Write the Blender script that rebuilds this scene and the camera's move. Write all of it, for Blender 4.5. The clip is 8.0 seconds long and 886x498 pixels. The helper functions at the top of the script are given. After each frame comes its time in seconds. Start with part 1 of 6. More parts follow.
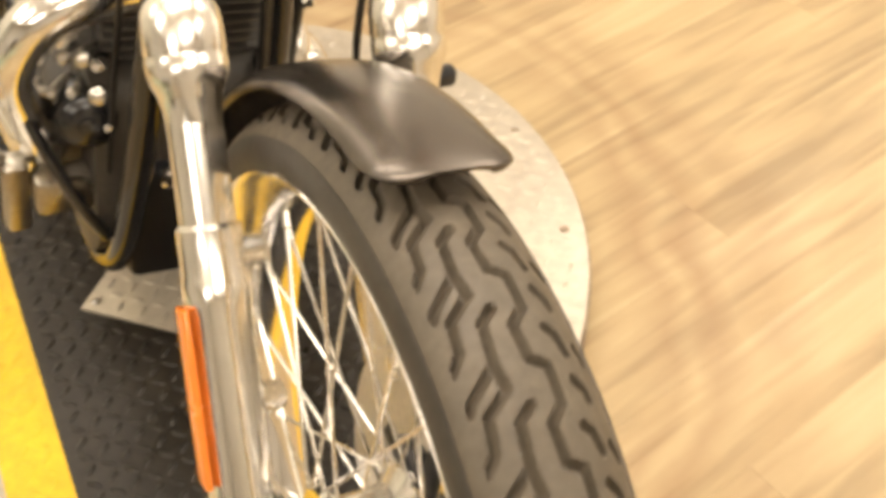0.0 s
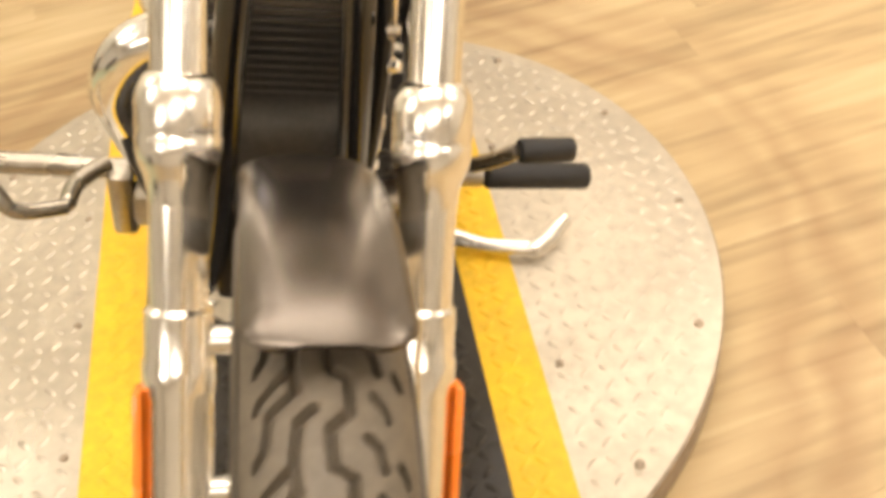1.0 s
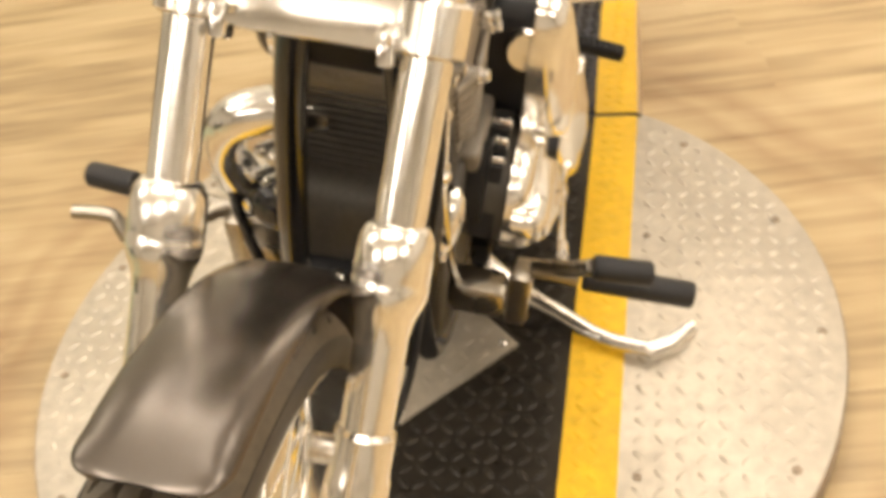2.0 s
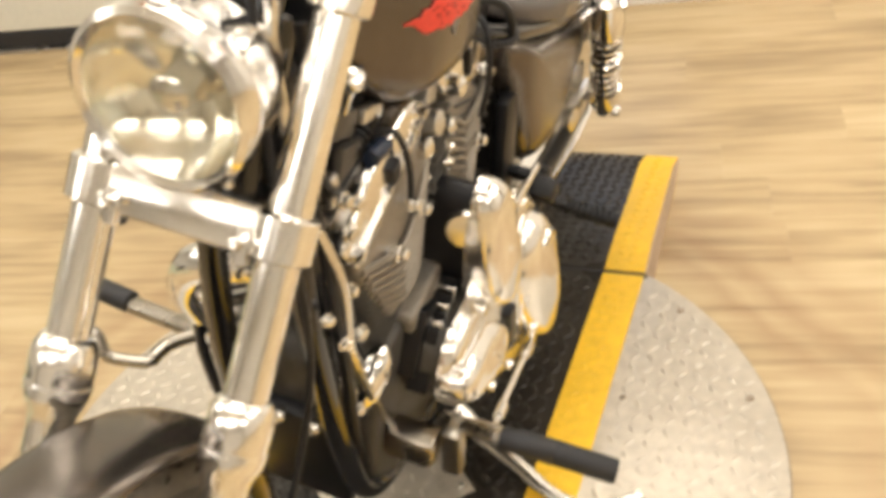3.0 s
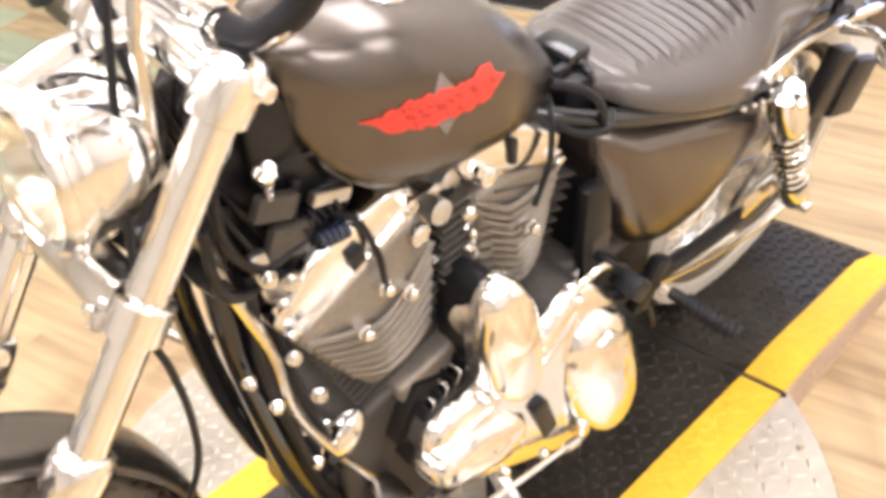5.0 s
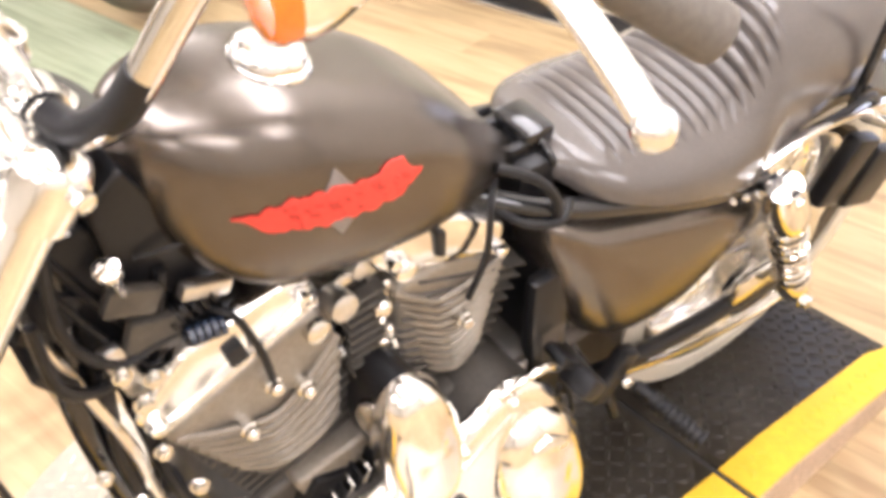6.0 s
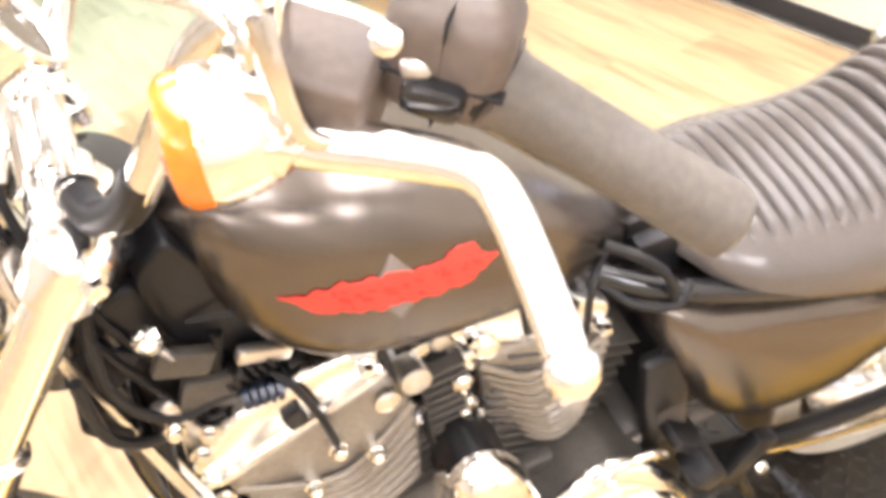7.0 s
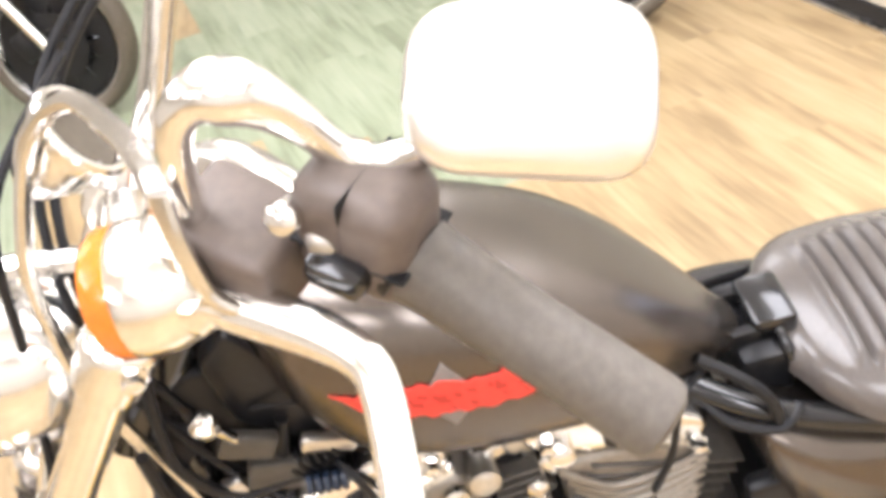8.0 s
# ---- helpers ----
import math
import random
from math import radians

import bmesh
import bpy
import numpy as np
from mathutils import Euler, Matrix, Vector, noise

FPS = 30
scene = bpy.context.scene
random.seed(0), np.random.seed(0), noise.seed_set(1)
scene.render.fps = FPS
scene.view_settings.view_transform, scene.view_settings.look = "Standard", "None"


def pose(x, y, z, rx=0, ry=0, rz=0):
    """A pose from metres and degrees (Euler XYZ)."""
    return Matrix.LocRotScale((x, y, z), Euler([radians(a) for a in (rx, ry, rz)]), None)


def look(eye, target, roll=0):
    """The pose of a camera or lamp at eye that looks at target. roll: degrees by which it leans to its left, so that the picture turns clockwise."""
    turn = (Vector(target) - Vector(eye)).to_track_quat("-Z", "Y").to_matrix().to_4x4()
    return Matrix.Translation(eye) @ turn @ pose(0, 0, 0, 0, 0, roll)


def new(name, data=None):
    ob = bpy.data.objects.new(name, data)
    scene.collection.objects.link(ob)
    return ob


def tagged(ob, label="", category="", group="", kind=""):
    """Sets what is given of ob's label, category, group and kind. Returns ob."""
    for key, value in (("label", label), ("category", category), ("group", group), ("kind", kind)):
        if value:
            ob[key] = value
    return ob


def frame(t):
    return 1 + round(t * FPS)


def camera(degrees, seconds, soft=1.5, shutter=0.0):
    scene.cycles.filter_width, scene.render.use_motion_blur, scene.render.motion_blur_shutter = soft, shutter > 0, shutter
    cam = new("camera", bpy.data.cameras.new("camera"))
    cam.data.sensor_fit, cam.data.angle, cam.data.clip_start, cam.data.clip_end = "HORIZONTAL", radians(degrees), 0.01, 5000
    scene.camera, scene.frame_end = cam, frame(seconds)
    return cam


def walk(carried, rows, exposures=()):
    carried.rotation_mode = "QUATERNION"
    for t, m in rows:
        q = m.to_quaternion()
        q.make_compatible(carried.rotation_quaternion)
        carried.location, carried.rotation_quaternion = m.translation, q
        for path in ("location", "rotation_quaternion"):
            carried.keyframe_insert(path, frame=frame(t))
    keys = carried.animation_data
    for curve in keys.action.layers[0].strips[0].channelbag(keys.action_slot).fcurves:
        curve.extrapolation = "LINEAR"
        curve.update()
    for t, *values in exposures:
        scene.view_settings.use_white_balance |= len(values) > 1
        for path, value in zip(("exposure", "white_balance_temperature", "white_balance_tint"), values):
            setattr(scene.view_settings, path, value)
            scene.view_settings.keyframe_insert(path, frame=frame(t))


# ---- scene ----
cam = camera(46.0, 8.0, soft=4.4, shutter=0.5)
PATH = [
    (0, (-0.098, -0.445, 1.145), (0.483, 0.815, -0.296), -3.4),
    (0.5, (0.022, -0.429, 1.148), (0.326, 0.910, -0.307), -4.8),
    (1, (0.140, -0.385, 1.151), (0.240, 1.009, -0.280), -7.5),
    (1.2, (0.197, -0.368, 1.157), (0.227, 1.038, -0.265), -6.5),
    (2.3, (0.494, -0.325, 1.243), (-0.099, 1.078, -0.054), -12.6),
    (2.5, (0.557, -0.324, 1.273), (-0.082, 1.097, 0.018), -11.0),
    (3, (0.662, -0.288, 1.300), (-0.044, 1.163, 0.118), -10.9),
    (3.5, (0.751, -0.170, 1.296), (-0.048, 1.265, 0.154), -6.1),
    (4, (0.840, -0.075, 1.328), (-0.104, 1.259, 0.176), -6.9),
    (4.2, (0.847, -0.043, 1.310), (-0.170, 1.251, 0.173), -8.0),
    (5.3, (0.967, 0.124, 1.348), (-0.323, 1.087, 0.162), -8.8),
    (5.5, (0.956, 0.176, 1.341), (-0.307, 1.176, 0.155), -5.5),
    (6, (0.916, 0.296, 1.350), (-0.391, 1.223, 0.153), -5.6),
    (6.5, (0.898, 0.380, 1.385), (-0.483, 1.170, 0.172), -9.2),
    (7, (0.897, 0.484, 1.385), (-0.611, 0.994, 0.174), -9.4),
    (7.5, (0.908, 0.568, 1.406), (-0.698, 0.853, 0.249), -10.5),
    (8, (0.898, 0.635, 1.406), (-0.775, 0.743, 0.314), -13.9),
]
walk(cam, [(t, look(eye, target, roll)) for t, eye, target, roll in PATH],
     exposures=[(0.0, -0.27, 6900, 15), (1.2, -0.29, 6950, 16), (2.5, -0.42, 6550, 14), (3.3, -0.22, 6100, 13), (4.0, -0.14, 5750, 16), (5.5, 0.36, 5700, 21), (6.0, 0.40, 5750, 21), (6.6, 0.68, 5750, 20), (7.1, 0.66, 5750, 20), (8.0, 0.32, 5550, 18)])

# ---- light of the showroom ----
FLOOR = -0.065
world = bpy.data.worlds.new("world")
scene.world = world
world.use_nodes = True
sky = world.node_tree.nodes.new("ShaderNodeTexSky")
sky.sky_type, sky.sun_disc, sky.sun_elevation, sky.sun_rotation = "NISHITA", False, radians(35), radians(200)
world.node_tree.links.new(sky.outputs[0], world.node_tree.nodes["Background"].inputs[0])
world.node_tree.nodes["Background"].inputs[1].default_value = 0.12
LAMPS = [(x, y) for x in (-2.6, 0.2, 3.0) for y in (-2.4, 0.1, 1.9)]
LAMP_Z = 2.55
for lx, ly in LAMPS:
    lamp = bpy.data.lights.new("ceiling_lamp", "AREA")
    lamp.shape, lamp.size, lamp.size_y, lamp.energy, lamp.color = "RECTANGLE", 1.7, 0.8, {(-2.6, 1.9): 3, (-2.6, 0.1): 13}.get((lx, ly), 24), (1.0, 0.94, 0.83)
    new("ceiling_lamp", lamp).matrix_world = pose(lx, ly, LAMP_Z - 0.03)


# ---- materials ----
def surface(name, base, rough=0.5, metal=0.0, vary=0.12, fine=60.0, coarse=4.0, bump=0.1, coat=0.0, rough_vary=0.1, stretch=(1, 1, 1)):
    """A node material with variation at two scales, in colour, gloss and relief."""
    m = bpy.data.materials.new(name)
    m.use_nodes = True
    nt = m.node_tree
    b = nt.nodes["Principled BSDF"]
    link = nt.links.new
    co = nt.nodes.new("ShaderNodeTexCoord")
    mp = nt.nodes.new("ShaderNodeMapping")
    mp.inputs["Scale"].default_value = stretch
    link(co.outputs["Object"], mp.inputs["Vector"])
    noises = []
    for scale in (fine, coarse):
        n = nt.nodes.new("ShaderNodeTexNoise")
        n.inputs["Scale"].default_value, n.inputs["Detail"].default_value = scale, 4
        link(mp.outputs[0], n.inputs["Vector"])
        noises.append(n)
    mix = nt.nodes.new("ShaderNodeMath")
    mix.operation = "MULTIPLY"
    link(noises[0].outputs["Fac"], mix.inputs[0])
    link(noises[1].outputs["Fac"], mix.inputs[1])
    ramp = nt.nodes.new("ShaderNodeMapRange")
    ramp.inputs["From Min"].default_value, ramp.inputs["From Max"].default_value = 0.12, 0.40
    ramp.inputs["To Min"].default_value, ramp.inputs["To Max"].default_value = 1 - vary, 1 + vary
    link(mix.outputs[0], ramp.inputs["Value"])
    col = nt.nodes.new("ShaderNodeVectorMath")
    col.operation = "SCALE"
    col.inputs[0].default_value = base[:3]
    link(ramp.outputs[0], col.inputs["Scale"])
    link(col.outputs[0], b.inputs["Base Color"])
    gl = nt.nodes.new("ShaderNodeMapRange")
    gl.inputs["From Min"].default_value, gl.inputs["From Max"].default_value = 0.3, 0.7
    gl.inputs["To Min"].default_value, gl.inputs["To Max"].default_value = max(0.02, rough - rough_vary), min(1.0, rough + rough_vary)
    link(noises[1].outputs["Fac"], gl.inputs["Value"])
    link(gl.outputs[0], b.inputs["Roughness"])
    b.inputs["Metallic"].default_value, b.inputs["Coat Weight"].default_value = metal, coat
    if bump:
        bp = nt.nodes.new("ShaderNodeBump")
        bp.inputs["Strength"].default_value, bp.inputs["Distance"].default_value = bump, 0.002
        link(noises[0].outputs["Fac"], bp.inputs["Height"])
        link(bp.outputs[0], b.inputs["Normal"])
    return m


def wood(name, dark, light, tint, rubbed=False):
    """Wood-look planks: long grain, with each plank a shade of its own."""
    m = surface(name, light, 0.42, bump=0.0)
    nt = m.node_tree
    link = nt.links.new
    b = nt.nodes["Principled BSDF"]
    co = nt.nodes.new("ShaderNodeTexCoord")
    info = nt.nodes.new("ShaderNodeObjectInfo")
    off = nt.nodes.new("ShaderNodeVectorMath")
    off.operation = "MULTIPLY_ADD"
    off.inputs[1].default_value = (37.0, 19.0, 5.0)
    link(info.outputs["Random"], off.inputs[0])
    link(co.outputs["Object"], off.inputs[2])
    mp = nt.nodes.new("ShaderNodeMapping")
    mp.inputs["Scale"].default_value = (1.6, 22.0, 4.0)
    link(off.outputs[0], mp.inputs["Vector"])
    grain = nt.nodes.new("ShaderNodeTexNoise")
    grain.inputs["Scale"].default_value, grain.inputs["Detail"].default_value, grain.inputs["Distortion"].default_value = 1.6, 6, 0.6
    link(mp.outputs[0], grain.inputs["Vector"])
    mp2 = nt.nodes.new("ShaderNodeMapping")
    mp2.inputs["Scale"].default_value = (1.0, 4.0, 1.0)
    link(off.outputs[0], mp2.inputs["Vector"])
    cloud = nt.nodes.new("ShaderNodeTexNoise")
    cloud.inputs["Scale"].default_value, cloud.inputs["Detail"].default_value = 2.2, 3
    link(mp2.outputs[0], cloud.inputs["Vector"])
    add = nt.nodes.new("ShaderNodeMath")
    add.operation = "ADD"
    link(grain.outputs["Fac"], add.inputs[0])
    link(cloud.outputs["Fac"], add.inputs[1])
    more = nt.nodes.new("ShaderNodeMath")
    more.operation = "MULTIPLY_ADD"
    more.inputs[1].default_value = 0.16
    link(info.outputs["Random"], more.inputs[0])
    link(add.outputs[0], more.inputs[2])
    ramp = nt.nodes.new("ShaderNodeValToRGB")
    ramp.color_ramp.elements[0].position, ramp.color_ramp.elements[0].color = 0.33, (*dark, 1)
    ramp.color_ramp.elements[1].position, ramp.color_ramp.elements[1].color = 0.63, (*light, 1)
    e = ramp.color_ramp.elements.new(0.46)
    e.color = (*tint, 1)
    half = nt.nodes.new("ShaderNodeMath")
    half.operation = "MULTIPLY"
    half.inputs[1].default_value = 0.42
    link(more.outputs[0], half.inputs[0])
    link(half.outputs[0], ramp.inputs["Fac"])
    link(ramp.outputs[0], b.inputs["Base Color"])
    if rubbed:
        # brown scuff rings that the turntable's load has rubbed into the floor
        geo = nt.nodes.new("ShaderNodeNewGeometry")
        dist = nt.nodes.new("ShaderNodeVectorMath")
        dist.operation = "DISTANCE"
        dist.inputs[1].default_value = (0, 0.745, -0.065)
        link(geo.outputs["Position"], dist.inputs[0])
        blot = nt.nodes.new("ShaderNodeTexNoise")
        blot.inputs["Scale"].default_value, blot.inputs["Detail"].default_value = 3.2, 4
        link(geo.outputs["Position"], blot.inputs["Vector"])
        wob = nt.nodes.new("ShaderNodeMath")
        wob.operation = "MULTIPLY_ADD"
        wob.inputs[1].default_value = 0.20
        link(blot.outputs["Fac"], wob.inputs[0])
        link(dist.outputs["Value"], wob.inputs[2])
        ring = nt.nodes.new("ShaderNodeValToRGB")
        ring.color_ramp.elements[0].position, ring.color_ramp.elements[0].color = 0.40, (0, 0, 0, 1)
        ring.color_ramp.elements[1].position, ring.color_ramp.elements[1].color = 0.54, (0, 0, 0, 1)
        for at, v in ((0.430, 0.55), (0.444, 0.12), (0.462, 0.70), (0.480, 0.15), (0.505, 0.40)):
            e2 = ring.color_ramp.elements.new(at)
            e2.color = (v, v, v, 1)
        scale2 = nt.nodes.new("ShaderNodeMath")
        scale2.operation = "MULTIPLY"
        scale2.inputs[1].default_value = 0.5
        link(wob.outputs[0], scale2.inputs[0])
        link(scale2.outputs[0], ring.inputs["Fac"])
        fade = nt.nodes.new("ShaderNodeMath")
        fade.operation = "MULTIPLY"
        link(ring.outputs[0], fade.inputs[0])
        link(blot.outputs["Fac"], fade.inputs[1])
        stain = nt.nodes.new("ShaderNodeMix")
        stain.data_type = "RGBA"
        stain.inputs["B"].default_value = (0.22, 0.095, 0.035, 1)
        link(fade.outputs[0], stain.inputs["Factor"])
        link(ramp.outputs[0], stain.inputs["A"])
        link(stain.outputs["Result"], b.inputs["Base Color"])
    bp = nt.nodes.new("ShaderNodeBump")
    bp.inputs["Strength"].default_value, bp.inputs["Distance"].default_value = 0.15, 0.001
    link(grain.outputs["Fac"], bp.inputs["Height"])
    link(bp.outputs[0], b.inputs["Normal"])
    return m


def glass(name, tint, rough=0.03):
    m = bpy.data.materials.new(name)
    m.use_nodes = True
    b = m.node_tree.nodes["Principled BSDF"]
    b.inputs["Base Color"].default_value = (*tint, 1)
    b.inputs["Transmission Weight"].default_value, b.inputs["Roughness"].default_value, b.inputs["IOR"].default_value = 1.0, rough, 1.45
    return m


def glow(name, colour, strength):
    m = bpy.data.materials.new(name)
    m.use_nodes = True
    b = m.node_tree.nodes["Principled BSDF"]
    b.inputs["Base Color"].default_value = (*colour, 1)
    b.inputs["Emission Color"].default_value, b.inputs["Emission Strength"].default_value = (*colour, 1), strength
    return m


CHROME = surface("chrome", (0.87, 0.86, 0.84), 0.15, 1.0, 0.05, 90, 7, 0.01, rough_vary=0.05)
SHELL = surface("satin_mirror_shell", (0.95, 0.93, 0.89), 0.34, 1.0, 0.03, 90, 7, 0.0, rough_vary=0.03)
FORK_CHROME = surface("soft_fork_chrome", (0.90, 0.88, 0.84), 0.17, 1.0, 0.05, 90, 7, 0.03, rough_vary=0.04)
CHROME_DULL = surface("worn_chrome", (0.74, 0.72, 0.68), 0.2, 1.0, 0.08, 110, 8, 0.06)
ALUMINIUM = surface("satin_aluminium", (0.62, 0.60, 0.56), 0.34, 1.0, 0.10, 140, 9, 0.12)
TARNISHED = surface("tarnished_aluminium", (0.36, 0.33, 0.28), 0.3, 1.0, 0.12, 140, 9, 0.12)
SILVER = surface("silver_engine_paint", (0.27, 0.243, 0.205), 0.42, 0.45, 0.14, 180, 10, 0.25)
GREY_CASE = surface("grey_crankcase", (0.075, 0.068, 0.058), 0.5, 0.2, 0.16, 160, 10, 0.25)
DENIM = surface("black_denim_paint", (0.148, 0.130, 0.114), 0.25, 0.9, 0.06, 220, 6, 0.03, rough_vary=0.012)
BLACK_GLOSS = surface("black_gloss_paint", (0.012, 0.012, 0.013), 0.14, 0.0, 0.15, 90, 6, 0.03, coat=0.3)
BLACK_SATIN = surface("black_satin_plastic", (0.011, 0.011, 0.012), 0.38, 0.0, 0.18, 150, 8, 0.12)
LEATHER = surface("black_vinyl", (0.105, 0.093, 0.084), 0.17, 0.0, 0.08, 260, 12, 0.08, rough_vary=0.02)
RUBBER = surface("tyre_rubber", (0.112, 0.092, 0.066), 0.55, 0.0, 0.22, 120, 9, 0.2)
POD = surface("worn_switch_plastic", (0.125, 0.098, 0.080), 0.5, 0.0, 0.15, 150, 9, 0.1)
GRIP_RUBBER = surface("grip_rubber", (0.125, 0.110, 0.092), 0.55, 0.0, 0.2, 200, 10, 0.25)
RED = surface("red_badge", (0.72, 0.055, 0.035), 0.45, 0.0, 0.12, 150, 12, 0.08)
DARK_RED = surface("dark_badge_line", (0.44, 0.03, 0.02), 0.5, 0.0, 0.1, 150, 12, 0.05)
DIAL = surface("tan_dial", (0.13, 0.11, 0.085), 0.12, 0.3, 0.1, 150, 12, 0.02)
GREY_DECAL = surface("grey_decal", (0.20, 0.18, 0.17), 0.45, 0.1, 0.1, 150, 12, 0.05)
AMBER = surface("amber_lens", (0.95, 0.28, 0.02), 0.16, 0.0, 0.10, 200, 14, 0.2, coat=0.4)
AMBER.node_tree.nodes["Principled BSDF"].inputs["Transmission Weight"].default_value = 0.35
ORANGE = surface("orange_reflector", (0.92, 0.24, 0.03), 0.2, 0.0, 0.08, 300, 14, 0.2, coat=0.3)
LENS = glass("headlamp_glass", (0.98, 0.98, 0.95))
REFLECTOR = surface("lamp_reflector", (0.88, 0.86, 0.78), 0.16, 1.0, 0.04, 60, 8, 0.05)
MIRROR = surface("mirror_glass", (0.93, 0.93, 0.92), 0.02, 1.0, 0.01, 40, 4, 0.0, rough_vary=0.01)
PLATE = surface("bare_steel_plate", (0.52, 0.47, 0.385), 0.38, 0.55, 0.16, 45, 3.5, 0.15, rough_vary=0.12)
PLATE_EDGE = surface("rusty_plate_edge", (0.34, 0.27, 0.20), 0.6, 0.4, 0.3, 70, 9, 0.4)
MAT_BLACK = surface("black_rubber_mat", (0.027, 0.0225, 0.017), 0.32, 0.0, 0.3, 80, 5, 0.25)
RAIL = surface("tan_tread_rail", (0.52, 0.40, 0.29), 0.5, 0.25, 0.25, 110, 8, 0.5)
MAT_YELLOW = surface("yellow_rubber_edge", (0.82, 0.50, 0.02), 0.5, 0.0, 0.14, 60, 5, 0.15)
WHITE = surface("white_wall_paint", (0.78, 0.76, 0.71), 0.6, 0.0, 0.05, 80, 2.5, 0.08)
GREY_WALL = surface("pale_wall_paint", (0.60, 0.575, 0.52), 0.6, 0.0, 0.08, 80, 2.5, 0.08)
for mt in (BLACK_SATIN, MAT_BLACK):
    mt.node_tree.nodes["Principled BSDF"].inputs["Specular IOR Level"].default_value = 0.3
CREAM = surface("cream_door_panel", (0.74, 0.73, 0.64), 0.45, 0.0, 0.05, 60, 2.5, 0.05)
CEILING = surface("ceiling_paint", (0.75, 0.73, 0.69), 0.8, 0.0, 0.05, 80, 2, 0.1)
SEAL = surface("black_door_seal", (0.014, 0.014, 0.015), 0.6, 0.0, 0.2, 90, 6, 0.2)
STEEL_BROWN = surface("brown_steel_frame", (0.15, 0.115, 0.085), 0.5, 0.4, 0.25, 70, 7, 0.2)
MESH_DARK = surface("dark_expanded_metal", (0.07, 0.065, 0.06), 0.5, 0.5, 0.2, 90, 8, 0.1)
PANE = glow("window_daylight", (0.78, 0.86, 1.0), 1.6)
LAMP_GLOW = glow("lamp_diffuser", (1.0, 0.95, 0.85), 4.5)
WOOD = wood("light_wood_plank", (0.30, 0.212, 0.11), (0.555, 0.438, 0.25), (0.45, 0.332, 0.177), True)
WOOD_GREEN = wood("green_stained_plank", (0.23, 0.26, 0.165), (0.42, 0.46, 0.33), (0.34, 0.385, 0.26))
SIDEWALL = surface("tyre_sidewall", (0.048, 0.042, 0.034), 0.5, 0.0, 0.18, 120, 9, 0.12)
CREAM_BAND = surface("cream_band", (0.66, 0.62, 0.52), 0.5, 0.0, 0.08, 90, 8, 0.05)
SPRING = surface("chrome_spring", (0.80, 0.78, 0.74), 0.12, 1.0, 0.05, 90, 8, 0.05)
RED_TAG = surface("red_wire_tag", (0.6, 0.08, 0.04), 0.5, 0.0, 0.1, 90, 8, 0.05)
BLUE_PAINT = surface("blue_black_paint", (0.02, 0.03, 0.055), 0.2, 0.0, 0.1, 90, 8, 0.03, coat=0.4)


# ---- mesh helpers ----
def finish(name, bm, material, angle=38):
    me = bpy.data.meshes.new(name)
    bmesh.ops.recalc_face_normals(bm, faces=bm.faces)
    limit = radians(angle)
    for fc in bm.faces:
        fc.smooth = True
    for e in bm.edges:
        e.smooth = len(e.link_faces) == 2 and e.calc_face_angle(0) < limit
    bm.to_mesh(me)
    bm.free()
    me.materials.append(material)
    return me


def part(name, bm, material, parent, label=""):
    ob = new(name, finish(name, bm, material))
    ob.parent = parent
    return tagged(ob, label)


def thing(name, label, category, m=None, group="", kind=""):
    ob = new(name)
    ob.empty_display_size = 0.1
    if m is not None:
        ob.matrix_world = m
    return tagged(ob, label, category, group, kind)


def solid(name, bm, material, label, category, kind="structure"):
    return tagged(new(name, finish(name, bm, material)), label, category, "", kind)


def curve(pts, k=6, closed=False):
    """Points of a smooth line through the given ones."""
    p = [Vector(q) for q in pts]
    n, out = len(p), []
    for i in range(n if closed else n - 1):
        a, b, c, d = (p[(i - 1) % n], p[i], p[(i + 1) % n], p[(i + 2) % n]) if closed else (p[max(i - 1, 0)], p[i], p[i + 1], p[min(i + 2, n - 1)])
        for j in range(k):
            t = j / k
            out.append(0.5 * ((2 * b) + (c - a) * t + (2 * a - 5 * b + 4 * c - d) * t * t + (3 * b - a - 3 * c + d) * t ** 3))
    if not closed:
        out.append(p[-1])
    return out


def loft(bm, rings, caps=True, closed=False):
    vs = [[bm.verts.new(q) for q in r] for r in rings]
    n = len(vs[0])
    for a, b in zip(vs, vs[1:] + vs[:1] if closed else vs[1:]):
        for i in range(n):
            bm.faces.new((a[i], a[(i + 1) % n], b[(i + 1) % n], b[i]))
    if caps and not closed:
        bm.faces.new(vs[0][::-1])
        bm.faces.new(vs[-1])
    return bm


def sweep(bm, pts, r, n=10, closed=False, flat=1.0):
    """A tube along points; r is one radius or one for each point."""
    p = [Vector(q) for q in pts]
    k = len(p)
    rr = r if isinstance(r, (list, tuple)) else [r] * k
    tan = [((p[(i + 1) % k] - p[i - 1]) if closed else (p[min(i + 1, k - 1)] - p[max(i - 1, 0)])).normalized() for i in range(k)]
    u = tan[0].orthogonal().normalized()
    rings = []
    for i in range(k):
        u = (u - tan[i] * u.dot(tan[i])).normalized()
        w = tan[i].cross(u)
        rings.append([p[i] + (u * math.cos(2 * math.pi * j / n) + w * flat * math.sin(2 * math.pi * j / n)) * rr[i] for j in range(n)])
    return loft(bm, rings, True, closed)


